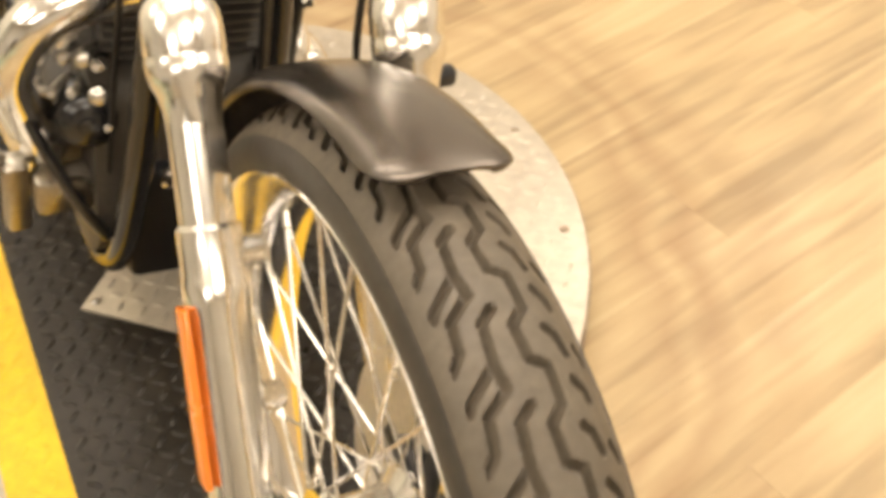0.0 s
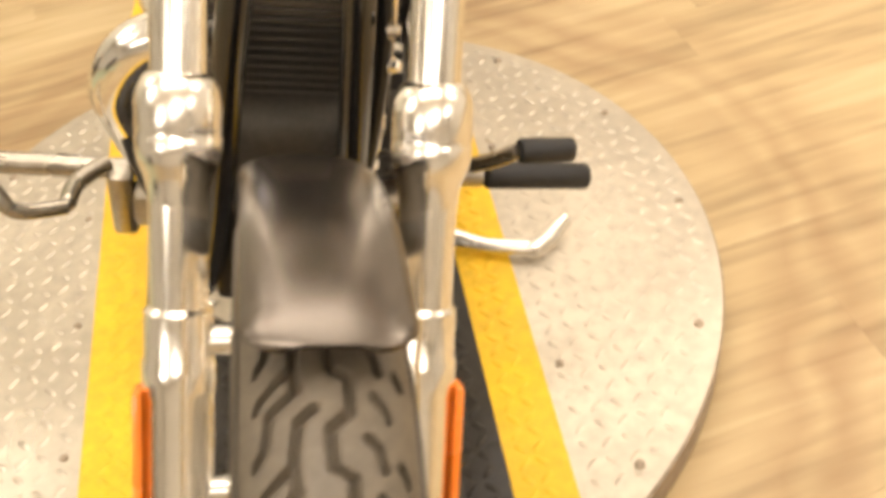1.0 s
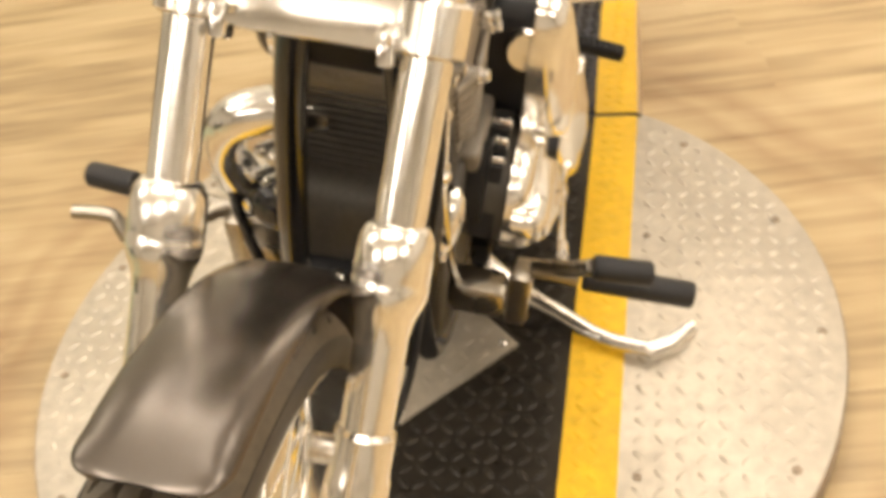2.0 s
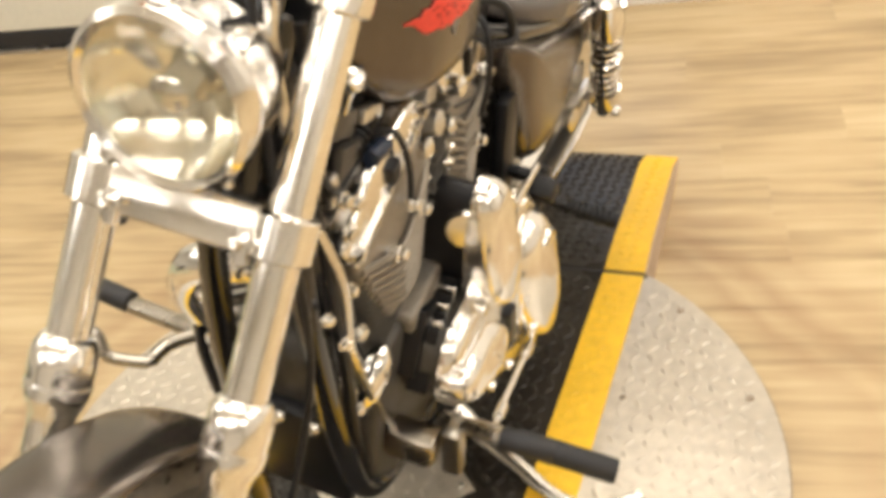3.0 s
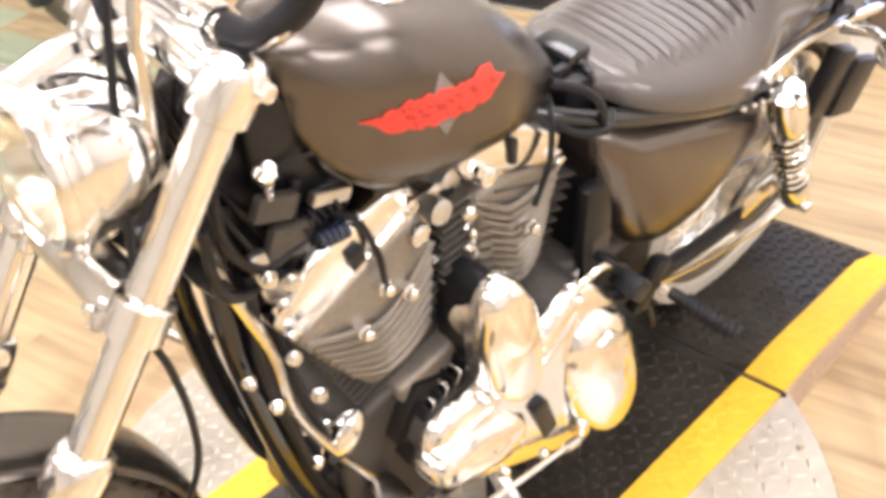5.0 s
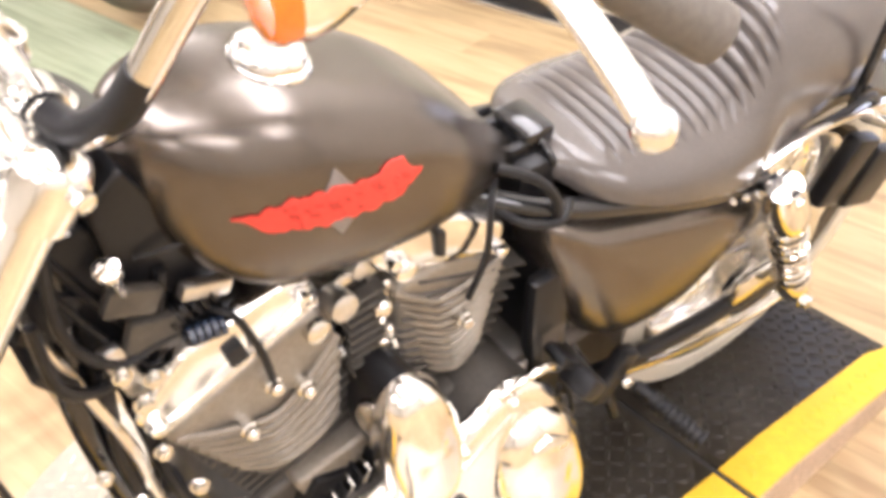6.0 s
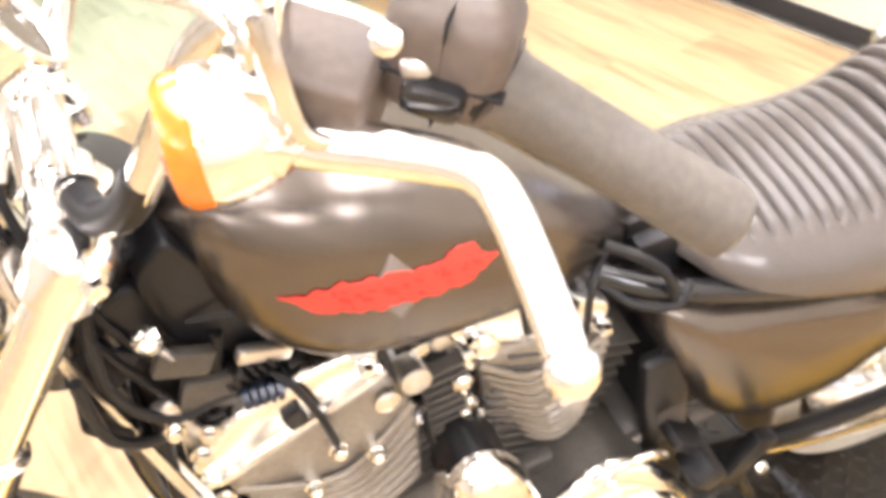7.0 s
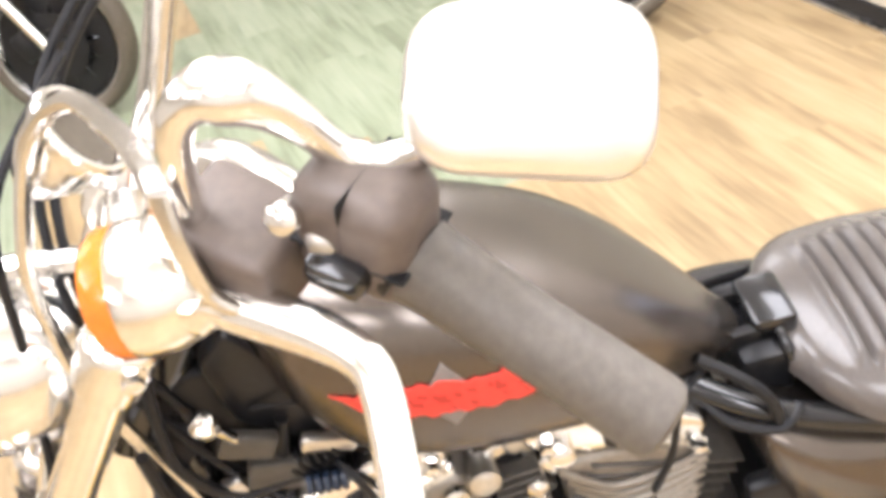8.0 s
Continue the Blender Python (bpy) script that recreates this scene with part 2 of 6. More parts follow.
def lathe(bm, prof, origin, axis, n=28, closed=False):
    """Turns a profile of (distance along the axis, radius) round the axis."""
    o, a = Vector(origin), Vector(axis).normalized()
    u = a.orthogonal().normalized()
    w = a.cross(u)
    rings = [[o + a * s + (u * math.cos(2 * math.pi * j / n) + w * math.sin(2 * math.pi * j / n)) * max(r, 0.0004) for j in range(n)] for s, r in prof]
    return loft(bm, rings, not closed, closed)


def cuboid(bm, c, size, bevel=0.0, turn=None, segments=2):
    m = Matrix.Translation(c) @ (turn or Matrix()) @ Matrix.Diagonal((*size, 1))
    made = bmesh.ops.create_cube(bm, size=1.0, matrix=m)["verts"]
    if bevel:
        edges = {e for v in made for e in v.link_edges}
        bmesh.ops.bevel(bm, geom=list(edges), offset=bevel, segments=segments, affect="EDGES", profile=0.5)
    return bm


def rounded(pts, r, k=4):
    """A closed outline with its corners rounded."""
    p = [Vector(q) for q in pts]
    out = []
    for i, b in enumerate(p):
        a, c = p[i - 1], p[(i + 1) % len(p)]
        ra = min(r, (a - b).length * 0.45)
        rc = min(r, (c - b).length * 0.45)
        s, e = b + (a - b).normalized() * ra, b + (c - b).normalized() * rc
        for j in range(k + 1):
            t = j / k
            out.append(s * (1 - t) ** 2 + b * 2 * t * (1 - t) + e * t * t)
    return out


def dome(bm, outline, x0, x1, soft, steps=4, sink=0.0, tilt=0.0):
    """A plate of an outline in (y, z), from x0 out to x1, with its outer rim rounded; sink hollows its middle, tilt leans its face upwards."""
    c = sum((Vector(q) for q in outline), Vector((0, 0))) / len(outline)
    sgn = 1 if x1 > x0 else -1
    rings = [[(x0, q[0], q[1]) for q in outline]]
    for j in range(steps + 1):
        a = math.pi / 2 * j / steps
        d, x = soft * (1 - math.cos(a)), x1 - sgn * soft * (1 - math.sin(a))
        ring = []
        for q in outline:
            v = Vector(q) - c
            v = v.normalized() * max(v.length - d, 0.002)
            ring.append((x, c.x + v.x, c.y + v.y))
        rings.append(ring)
    for f in (0.7, 0.35):
        rings.append([(x1 + sgn * (0.35 * soft * (1 - f) - sink), c.x + (q[1] - c.x) * f, c.y + (q[2] - c.y) * f) for q in rings[steps + 1]])
    if tilt:
        rings[1:] = [[(q[0] + tilt * (c.y - q[2]), q[1], q[2]) for q in ring] for ring in rings[1:]]
    return loft(bm, rings)


def bolt(bm, c, axis, r=0.007, h=0.006):
    """A hexagon head on a washer."""
    lathe(bm, [(-0.001, r * 1.35), (0.0015, r * 1.35)], c, axis, 14)
    lathe(bm, [(0.0012, r), (h, r), (h + 0.001, r * 0.8)], c, axis, 6)
    return bm


def B():
    return bmesh.new()


# ---- the showroom ----
WALL_TURN = math.atan(0.17)
WALL = pose(0, 2.63, FLOOR, 0, 0, math.degrees(WALL_TURN))


def wall_box(bm, u0, u1, z0, z1, v0=0.0, v1=0.12, bevel=0.0):
    """A box in the back wall's own frame: u along it, v into it, z up from the floor."""
    return cuboid(bm, WALL @ Vector(((u0 + u1) / 2, (v0 + v1) / 2, (z0 + z1) / 2)), (u1 - u0, v1 - v0, z1 - z0), bevel, pose(0, 0, 0, 0, 0, math.degrees(WALL_TURN)))


ROOM_H = 3.1
SEAM, WIN_A, WIN_B, WIN_Z0, WIN_Z1 = -0.46, -0.42, 0.245, 0.13, 1.15
bm = B()
wall_box(bm, SEAM, WIN_A, 0, ROOM_H)
wall_box(bm, WIN_B, 4.6, 0, ROOM_H)
wall_box(bm, WIN_A, WIN_B, 0, WIN_Z0)
wall_box(bm, WIN_A, WIN_B, WIN_Z1, ROOM_H)
solid("wall_north", bm, WHITE, "white painted showroom wall with a low guarded window", "wall")
bm = B()
wall_box(bm, -5.2, SEAM - 0.035, 0.0, ROOM_H, 0.03, 0.16)
solid("wall_north_west", bm, WHITE, "white wall behind the cream roller door", "wall")

door = thing("door_1", "cream sectional roller door with a black rubber bottom seal", "door", kind="structure")
for k in range(5):
    bm = B()
    wall_box(bm, -5.0, SEAM - 0.045, 0.075 + k * 0.56, 0.075 + (k + 1) * 0.56 - 0.006, -0.03, 0.02, 0.004)
    part("panel", bm, CREAM, door)
bm = B()
wall_box(bm, -5.0, SEAM - 0.045, 0.012, 0.072, -0.034, 0.015, 0.006)
part("bottom_seal", bm, SEAL, door, "black rubber bottom seal")
bm = B()
wall_box(bm, -5.0, SEAM - 0.045, 0.0, 0.012, -0.05, 0.01, 0.003)
part("threshold", bm, ALUMINIUM, door, "bare aluminium threshold strip")
for u in (-2.55, -1.75, -0.9):
    bm = B()
    wall_box(bm, u, u + 0.05, 0.078, 0.105, -0.045, -0.028, 0.003)
    part("bracket", bm, STEEL_BROWN, door)
bm = B()
wall_box(bm, SEAM - 0.043, SEAM - 0.003, 0, ROOM_H, -0.05, 0.1, 0.004)
solid("door_track", bm, ALUMINIUM, "grey metal track beside the roller door", "door frame")

win = thing("window_1", "low window behind an expanded-metal guard in a brown steel frame", "window", kind="structure")
FW = 0.055
for u0, u1, z0, z1 in ((WIN_A - 0.03, WIN_B + 0.03, WIN_Z0 - 0.04, WIN_Z0 + FW - 0.02), (WIN_A - 0.03, WIN_B + 0.03, WIN_Z1 - 0.03, WIN_Z1 + 0.03),
                       (WIN_A - 0.03, WIN_A + 0.03, WIN_Z0 + FW - 0.02, WIN_Z1 - 0.03), (WIN_B - 0.035, WIN_B + 0.03, WIN_Z0 + FW - 0.02, WIN_Z1 - 0.03)):
    bm = B()
    wall_box(bm, u0, u1, z0, z1, -0.035, 0.05, 0.004)
    part("window_frame", bm, STEEL_BROWN, win)
bm = B()
wall_box(bm, WIN_A + 0.001, WIN_B - 0.001, WIN_Z0 + 0.001, WIN_Z1 - 0.001, 0.07, 0.085)
part("pane", bm, PANE, win, "pale daylit window pane")
bm = B()
wall_box(bm, WIN_A + 0.03, WIN_B - 0.035, WIN_Z0 + FW - 0.025, WIN_Z0 + FW - 0.004, 0.0, 0.06, 0.003)
part("window_sill", bm, MESH_DARK, win)
bm = B()
PU, PZ = 0.034, 0.017
rows = int((WIN_Z1 - WIN_Z0 - 0.06) / PZ)
cols = int((WIN_B - WIN_A - 0.06) / PU)
for j in range(rows):
    z = WIN_Z0 + 0.04 + j * PZ
    for s in (0, 1):
        pts = []
        for i in range(cols * 2 + 1):
            u = WIN_A + 0.03 + i * PU / 2
            up = ((i + j) % 2 == 0)
            pts.append(WALL @ Vector((u, 0.012 + 0.002 * s, z + (PZ * 0.5 if up == (s == 0) else 0.0))))
        if s == 0:
            sweep(bm, pts, 0.0027, 4)
part("guard_mesh", bm, MESH_DARK, win, "dark diamond expanded-metal guard")
for u in (WIN_A + 0.2, WIN_B - 0.0, WIN_B - 0.22):
    bm = B()
    lathe(bm, [(0, 0.007), (0.003, 0.006), (0.005, 0.002)], WALL @ Vector((u, -0.036, WIN_Z0 - 0.012)), WALL.to_3x3() @ Vector((0, -1, 0)), 10)
    part("screw", bm, ALUMINIUM, win)

# unseen walls added to close the room; their tone feeds the chrome's reflections
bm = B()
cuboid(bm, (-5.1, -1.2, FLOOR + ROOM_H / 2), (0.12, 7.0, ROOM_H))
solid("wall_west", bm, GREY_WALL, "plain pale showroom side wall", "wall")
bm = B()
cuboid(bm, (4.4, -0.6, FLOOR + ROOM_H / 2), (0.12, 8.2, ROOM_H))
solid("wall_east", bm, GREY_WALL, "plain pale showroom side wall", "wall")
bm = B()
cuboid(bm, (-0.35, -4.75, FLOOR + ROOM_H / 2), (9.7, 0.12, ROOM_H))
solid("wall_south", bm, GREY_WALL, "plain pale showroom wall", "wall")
bm = B()
cuboid(bm, (-0.3, -0.7, FLOOR + ROOM_H + 0.06), (9.8, 8.4, 0.12))
solid("ceiling", bm, CEILING, "plain white showroom ceiling", "ceiling")
for lx, ly in LAMPS:
    lamp_thing = thing("ceiling_light", "flat white ceiling light panel with warm diffuser", "ceiling light", pose(lx, ly, LAMP_Z), "ceiling lights")
    bm = B()
    for sx, sy, ox, oy in ((1.86, 0.05, 0, 0.455), (1.86, 0.05, 0, -0.455), (0.05, 0.86, 0.905, 0), (0.05, 0.86, -0.905, 0)):
        cuboid(bm, (ox, oy, 0.04), (sx, sy, 0.1), 0.004)
    part("frame", bm, WHITE, lamp_thing)
    bm = B()
    cuboid(bm, (0, 0, 0.02), (1.75, 0.85, 0.012))
    part("diffuser", bm, LAMP_GLOW, lamp_thing)
    for ox in (-0.5, 0.5):
        bm = B()
        sweep(bm, [(ox, 0, 0.03), (ox, 0, FLOOR + ROOM_H - LAMP_Z)], 0.006, 6)
        part("hanger", bm, ALUMINIUM, lamp_thing)

# ---- turntable and runway ----
DISC_Y, DISC_R = 0.745, 0.63
turntable = thing("turntable", "round bare steel tread-plate turntable with bolt heads along its rim", "turntable", pose(0, DISC_Y, FLOOR))
bm = B()
lathe(bm, [(0.0, DISC_R - 0.006), (-FLOOR - 0.004, DISC_R - 0.004), (-FLOOR - 0.001, DISC_R - 0.001), (-FLOOR, DISC_R - 0.004)], (0, 0, 0), (0, 0, 1), 128)
part("plate", bm, PLATE, turntable)
bm = B()
lathe(bm, [(0.004, DISC_R - 0.005), (0.004, DISC_R + 0.002), (-FLOOR - 0.006, DISC_R + 0.002), (-FLOOR - 0.006, DISC_R - 0.005)], (0, 0, 0), (0, 0, 1), 128, True)
part("rim_band", bm, PLATE_EDGE, turntable, "brown weathered rim band")
for k in range(15):
    a = radians(24 * k)
    bm = B()
    lathe(bm, [(-0.001, 0.0075), (0.002, 0.0068), (0.0035, 0.004)], (0.598 * math.cos(a), 0.598 * math.sin(a), -FLOOR), (0, 0, 1), 10)
    part("rivet", bm, PLATE_EDGE, turntable)
for sx in (-1, 1):
    for k in range(-1, 2):
        bm = B()
        lathe(bm, [(-0.001, 0.0065), (0.002, 0.006), (0.003, 0.003)], (sx * 0.341, k * 0.236 - 0.03, -FLOOR), (0, 0, 1), 10)
        part("rivet", bm, PLATE_EDGE, turntable)


def lugs(name, inside, x0, x1, y0, y1, z, material, parent, pitch=0.0285, origin=(0, 0), label="", rise=0.0031):
    """Raised tread lugs in two crossing directions."""
    verts, faces = [], []
    i0, i1, j0, j1 = int(x0 / pitch) - 1, int(x1 / pitch) + 2, int(y0 / pitch) - 1, int(y1 / pitch) + 2
    for i in range(i0, i1):
        for j in range(j0, j1):
            x, y = i * pitch, j * pitch
            if not inside(x, y):
                continue
            a = radians(45 if (i + j) % 2 else -45)
            c, s = math.cos(a), math.sin(a)
            n = len(verts)
            zz = z(y) if callable(z) else z
            for u, v, h in ((-0.013, 0, 0), (-0.006, 0.0046, 0), (0.006, 0.0046, 0), (0.013, 0, 0), (0.006, -0.0046, 0), (-0.006, -0.0046, 0), (-0.008, 0, rise), (0.008, 0, rise)):
                verts.append((x + u * c - v * s - origin[0], y + u * s + v * c - origin[1], zz + h - 0.0002))
            faces += [tuple(n + q for q in fc) for fc in ((0, 6, 1), (1, 6, 7, 2), (2, 7, 3), (3, 7, 4), (4, 7, 6, 5), (5, 6, 0))]
    me = bpy.data.meshes.new(name)
    me.from_pydata(verts, [], faces)
    me.materials.append(material)
    me.shade_smooth()
    ob = new(name, me)
    ob.parent = parent
    return tagged(ob, label, kind="stuff")


MAT_X, MAT_IN, JOIN_A, JOIN_B, END_A, END_B = 0.315, 0.236, 0.211, 1.279, -0.30, 1.80
lugs("raised_tread", lambda x, y: math.hypot(x, y - DISC_Y) < DISC_R - 0.018 and abs(x) > MAT_X + 0.012, -0.65, 0.65, 0.1, 1.4, -FLOOR, PLATE, turntable, origin=(0, DISC_Y))

runway = thing("runway", "black rubber tread runway with worn yellow edges, in three lengths", "ramp", pose(0, 0, 0))
MAT_Z = 0.006


def deck(y):
    """Height of the runway's top along its length."""
    if y > JOIN_B:
        d = y - JOIN_B
        return MAT_Z - 0.032 * min(max(d - 0.095, 0) / 0.345, 1) - 0.034 * max(0, (d - 0.44) / 0.081)
    if y < JOIN_A:
        d = JOIN_A - y
        return MAT_Z - 0.008 * min(d / 0.40, 1) - 0.055 * max(0, (d - 0.40) / 0.125)
    return MAT_Z


def strip(bm, x0, x1, ys, bottom):
    rings = []
    for y in ys:
        t = deck(y)
        b = bottom if bottom is not None else t - 0.0055
        b = min(b, t - 0.004)
        k = 1 - 0.07 * max(0.0, (y - JOIN_B) / (END_B - JOIN_B))
        rings.append([(x0 * k, y, b), (x1 * k, y, b), (x1 * k, y, t), (x0 * k, y, t)])
    return loft(bm, rings)


for ys, under in (((JOIN_A + 0.001, 0.5, 0.9, JOIN_B - 0.006), None), ((JOIN_B + 0.006, JOIN_B + 0.105, 1.5, JOIN_B + 0.44, END_B), FLOOR), ((END_A, JOIN_A - 0.40, 0.0, JOIN_A - 0.001), FLOOR)):
    for name, x0, x1, mt in (("black_mat", -MAT_IN, MAT_IN, MAT_BLACK), ("yellow_edge", MAT_IN, MAT_X, MAT_YELLOW), ("yellow_edge", -MAT_X, -MAT_IN, MAT_YELLOW)):
        bm = B()
        strip(bm, x0, x1, ys, None)
        part(name, bm, mt, runway)
    if under is not None:
        for sx in (-1, 1):
            bm = B()
            rings = []
            for y in ys:
                t = deck(y) - 0.006
                k = 1 - 0.07 * max(0.0, (y - JOIN_B) / (END_B - JOIN_B))
                xo = sx * (MAT_X + 0.003) * k
                xi = sx * (MAT_X - 0.02) * k
                lo = min(FLOOR, t - 0.002)
                rings.append([(xi, y, lo), (xo + sx * 0.004, y, lo), (xo, y, t), (xi, y, t)])
            loft(bm, rings)
            part("side_rail", bm, RAIL, runway, "weathered steel side rail")
bm = B()
cuboid(bm, (0, JOIN_B, 0.000), (2 * MAT_X + 0.006, 0.010, 0.009), 0.001)
part("joint_strip", bm, SEAL, runway)
for sx in (-1, 1):
    bm = B()
    cuboid(bm, (sx * (MAT_X + 0.004), JOIN_B, -0.03), (0.006, 0.006, 0.066), 0.001)
    part("joint_strip", bm, SEAL, runway)
inset = 0.012
lugs("raised_tread", lambda x, y: abs(x) < MAT_IN - inset and END_A + 0.02 < y < END_B - 0.02 and abs(y - JOIN_A) > 0.016 and abs(y - JOIN_B) > 0.016 and abs(x) + abs(y - 0.70) > 0.17, -0.3, 0.3, -0.3, 1.8, deck, MAT_BLACK, runway, 0.0235, rise=0.0046)
lugs("raised_tread", lambda x, y: MAT_IN + 0.008 < abs(x) < MAT_X - 0.012 - 0.055 * max(0.0, y - JOIN_B) and END_A + 0.02 < y < END_B - 0.02 and abs(y - JOIN_A) > 0.016 and abs(y - JOIN_B) > 0.016, -0.32, 0.32, -0.3, 1.8, deck, MAT_YELLOW, runway, 0.0235)
hub_plate = thing("hub_plate", "square bare steel tread plate at the middle of the runway", "metal plate", pose(0, 0.70, MAT_Z))
bm = B()
cuboid(bm, (0, 0, 0.003), (0.222, 0.222, 0.006), 0.0015, pose(0, 0, 0, 0, 0, 45))
part("plate", bm, PLATE, hub_plate)
lugs("raised_tread", lambda x, y: abs(x) + abs(y) < 0.135, -0.16, 0.16, -0.16, 0.16, 0.006, PLATE, hub_plate, 0.026)
for k in range(4):
    a = radians(90 * k)
    bm = B()
    bolt(bm, (0.135 * math.cos(a), 0.135 * math.sin(a), 0.007), (0, 0, 1), 0.005, 0.004)
    part("bolt", bm, CHROME_DULL, hub_plate)

# ---- the motorcycle, in its own axes: x to its left, y to its rear, z up; it leans on its side stand ----
LEAN = 13.5
bike = thing("motorcycle", "matte black cruiser motorcycle with chrome fork, leaning on its side stand", "motorcycle", pose(-0.072, 0, 0.006, 0, LEAN, -2))
AX_F, AX_R = Vector((0, -0.018, 0.370)), Vector((0, 1.50, 0.294))
RAKE = Vector((0, 0.545, 0.838)).normalized()
FORK_X = 0.091


def fork_at(z, x=FORK_X, fwd=0.0):
    """A point on a fork leg's line at the height z; fwd moves it ahead of the leg."""
    y = 0.227 + (z - 0.697) * RAKE.y / RAKE.z
    return Vector((x, y - fwd * RAKE.z, z + fwd * RAKE.y))


def tyre(bm, radius, width, height, grooves=None, n=360, m=40, repeats=1):
    """A tyre round the x axis, with its tread grooves cut in, the same in each repeat."""
    rings = []
    side = max(4, m // 8)
    vs = [-1 + 0.5 * j / side for j in range(side)] + [-0.5 + 1.0 * j / (m - 1) for j in range(m)] + [0.5 + 0.5 * (j + 1) / side for j in range(side)]
    step = n // repeats
    cut = {}
    for i in range(n):
        a = 2 * math.pi * i / n
        ring = []
        for j, v in enumerate(vs):
            phi = radians(128) * v
            r = radius - height * 0.5 + height * 0.5 * math.cos(phi)
            x = width / 2 * math.sin(phi) * (1.0 if abs(phi) < math.pi / 2 else 0.9 + 0.1 * abs(math.sin(phi)))
            if grooves and abs(v) < 0.5:
                key = (i % step, j)
                if key not in cut:
                    cut[key] = grooves(1 - (i % step) / step, phi * width / 2)
                r -= cut[key]
            ring.append((x, r * math.sin(a), r * math.cos(a)))
        rings.append(ring)
    return loft(bm, rings, False, True)


TREAD_PERIOD = 2 * math.pi * 0.358 / 38
TREAD = (((0.0, -0.0080), (0.13, -0.0160), (0.55, -0.0185), (0.80, -0.0162), (1.00, -0.0305), (1.34, -0.0330), (1.48, -0.0400)),
         ((0.55, -0.0185), (0.82, -0.0365), (0.90, -0.0388)),
         ((0.22, -0.0010), (0.58, -0.0006), (0.68, 0.0082), (1.06, 0.0080), (1.22, -0.0010)),
         ((0.30, 0.0165), (0.38, 0.0215), (0.58, 0.0240)), ((0.86, 0.0210), (0.98, 0.0270), (1.08, 0.0280)), ((0.52, 0.0345), (0.68, 0.0390)))


def zigzag(u, v):
    """Depth of the tread at the share u of one repeat and v across the tyre: stepped branching grooves."""
    if abs(v) > 0.047:
        return 0.0
    u = (u + 0.47) % 1
    best = 1.0
    for line in TREAD:
        for (s0, v0), (s1, v1) in zip(line, line[1:]):
            for k in (-1, 0, 1, 2):
                ax, ay = (s1 - s0) * TREAD_PERIOD, v1 - v0
                px, py = (u + k - s0) * TREAD_PERIOD, v * 0.88 - v0
                f = min(1.0, max(0.0, (px * ax + py * ay) / (ax * ax + ay * ay)))
                best = min(best, math.hypot(px - f * ax, py - f * ay))
    return 0.0080 * max(0.0, 1.0 - (best / 0.0032) ** 2)


def wheel(name, axle, r_tyre, w_tyre, h_tyre, r_rim, w_rim, spokes, grooves, n, m, hub_w, repeats=1):
    hub = part(name, lathe(B(), [(-hub_w, 0.012), (-hub_w, 0.046), (-hub_w + 0.008, 0.050), (-hub_w + 0.018, 0.036), (hub_w - 0.018, 0.036), (hub_w - 0.008, 0.050), (hub_w, 0.046), (hub_w, 0.012)], (0, 0, 0), (1, 0, 0), 40), CHROME, bike, "chrome wheel hub")
    hub.location = axle
    part("tyre", tyre(B(), r_tyre, w_tyre, h_tyre, grooves, n, m, repeats), RUBBER, hub, "black tyre with zigzag tread grooves")
    hw = w_rim / 2
    prof = [(-hw, r_rim), (-hw - 0.003, r_rim + 0.006), (-hw + 0.002, r_rim + 0.010), (-hw + 0.006, r_rim + 0.002), (-hw * 0.6, r_rim - 0.010), (-0.010, r_rim - 0.018), (0.010, r_rim - 0.018), (hw * 0.6, r_rim - 0.010),
            (hw - 0.006, r_rim + 0.002), (hw - 0.002, r_rim + 0.010), (hw + 0.003, r_rim + 0.006), (hw, r_rim), (hw * 0.6, r_rim - 0.014), (0.012, r_rim - 0.022), (-0.012, r_rim - 0.022), (-hw * 0.6, r_rim - 0.014)]
    part("rim", lathe(B(), prof, (0, 0, 0), (1, 0, 0), 120, True), CHROME, hub, "chrome rim")
    for k in range(spokes):
        side = 1 if k % 2 else -1
        a = 2 * math.pi * k / spokes
        lead = radians(46) * (1 if (k // 2) % 2 else -1)
        p = Vector((side * (hub_w - 0.006), 0.046 * math.sin(a + lead), 0.046 * math.cos(a + lead)))
        q = Vector((side * 0.006, (r_rim - 0.020) * math.sin(a), (r_rim - 0.020) * math.cos(a)))
        bm = B()
        sweep(bm, [p, p.lerp(q, 0.93), p.lerp(q, 0.935), q], [0.0019, 0.0019, 0.0034, 0.0034], 6)
        part("spoke", bm, CHROME, hub)
    part("axle", lathe(B(), [(-hub_w - 0.045, 0.010), (hub_w + 0.045, 0.010)], (0, 0, 0), (1, 0, 0), 14), CHROME_DULL, hub)
    return hub


front = wheel("front_wheel", AX_F, 0.358, 0.102, 0.078, 0.300, 0.095, 40, zigzag, 1520, 116, 0.040, 38)
# rings over both sidewalls, darker than the tread's rubber
for sx in (-1, 1):
    edge = [radians(69 + 6.8 * k) for k in range(9)]
    ring = [(0.051 * math.sin(q) * (1.0 if q < math.pi / 2 else 0.9 + 0.1 * math.sin(q)), 0.319 + 0.039 * math.cos(q), math.sin(q), math.cos(q)) for q in edge]
    prof = [(sx * (x + 0.0013 * u), r + 0.0013 * w) for x, r, u, w in ring] + [(sx * (x - 0.003 * u), r - 0.003 * w) for x, r, u, w in ring[::-1]]
    part("sidewall", lathe(B(), prof, (0, 0, 0), (1, 0, 0), 160, True), SIDEWALL, front, "dark ring over the tyre's sidewall")
bm = B()
lathe(bm, [(0.050, 0.070), (0.050, 0.146), (0.055, 0.146), (0.055, 0.070)], (0, 0, 0), (1, 0, 0), 60, True)
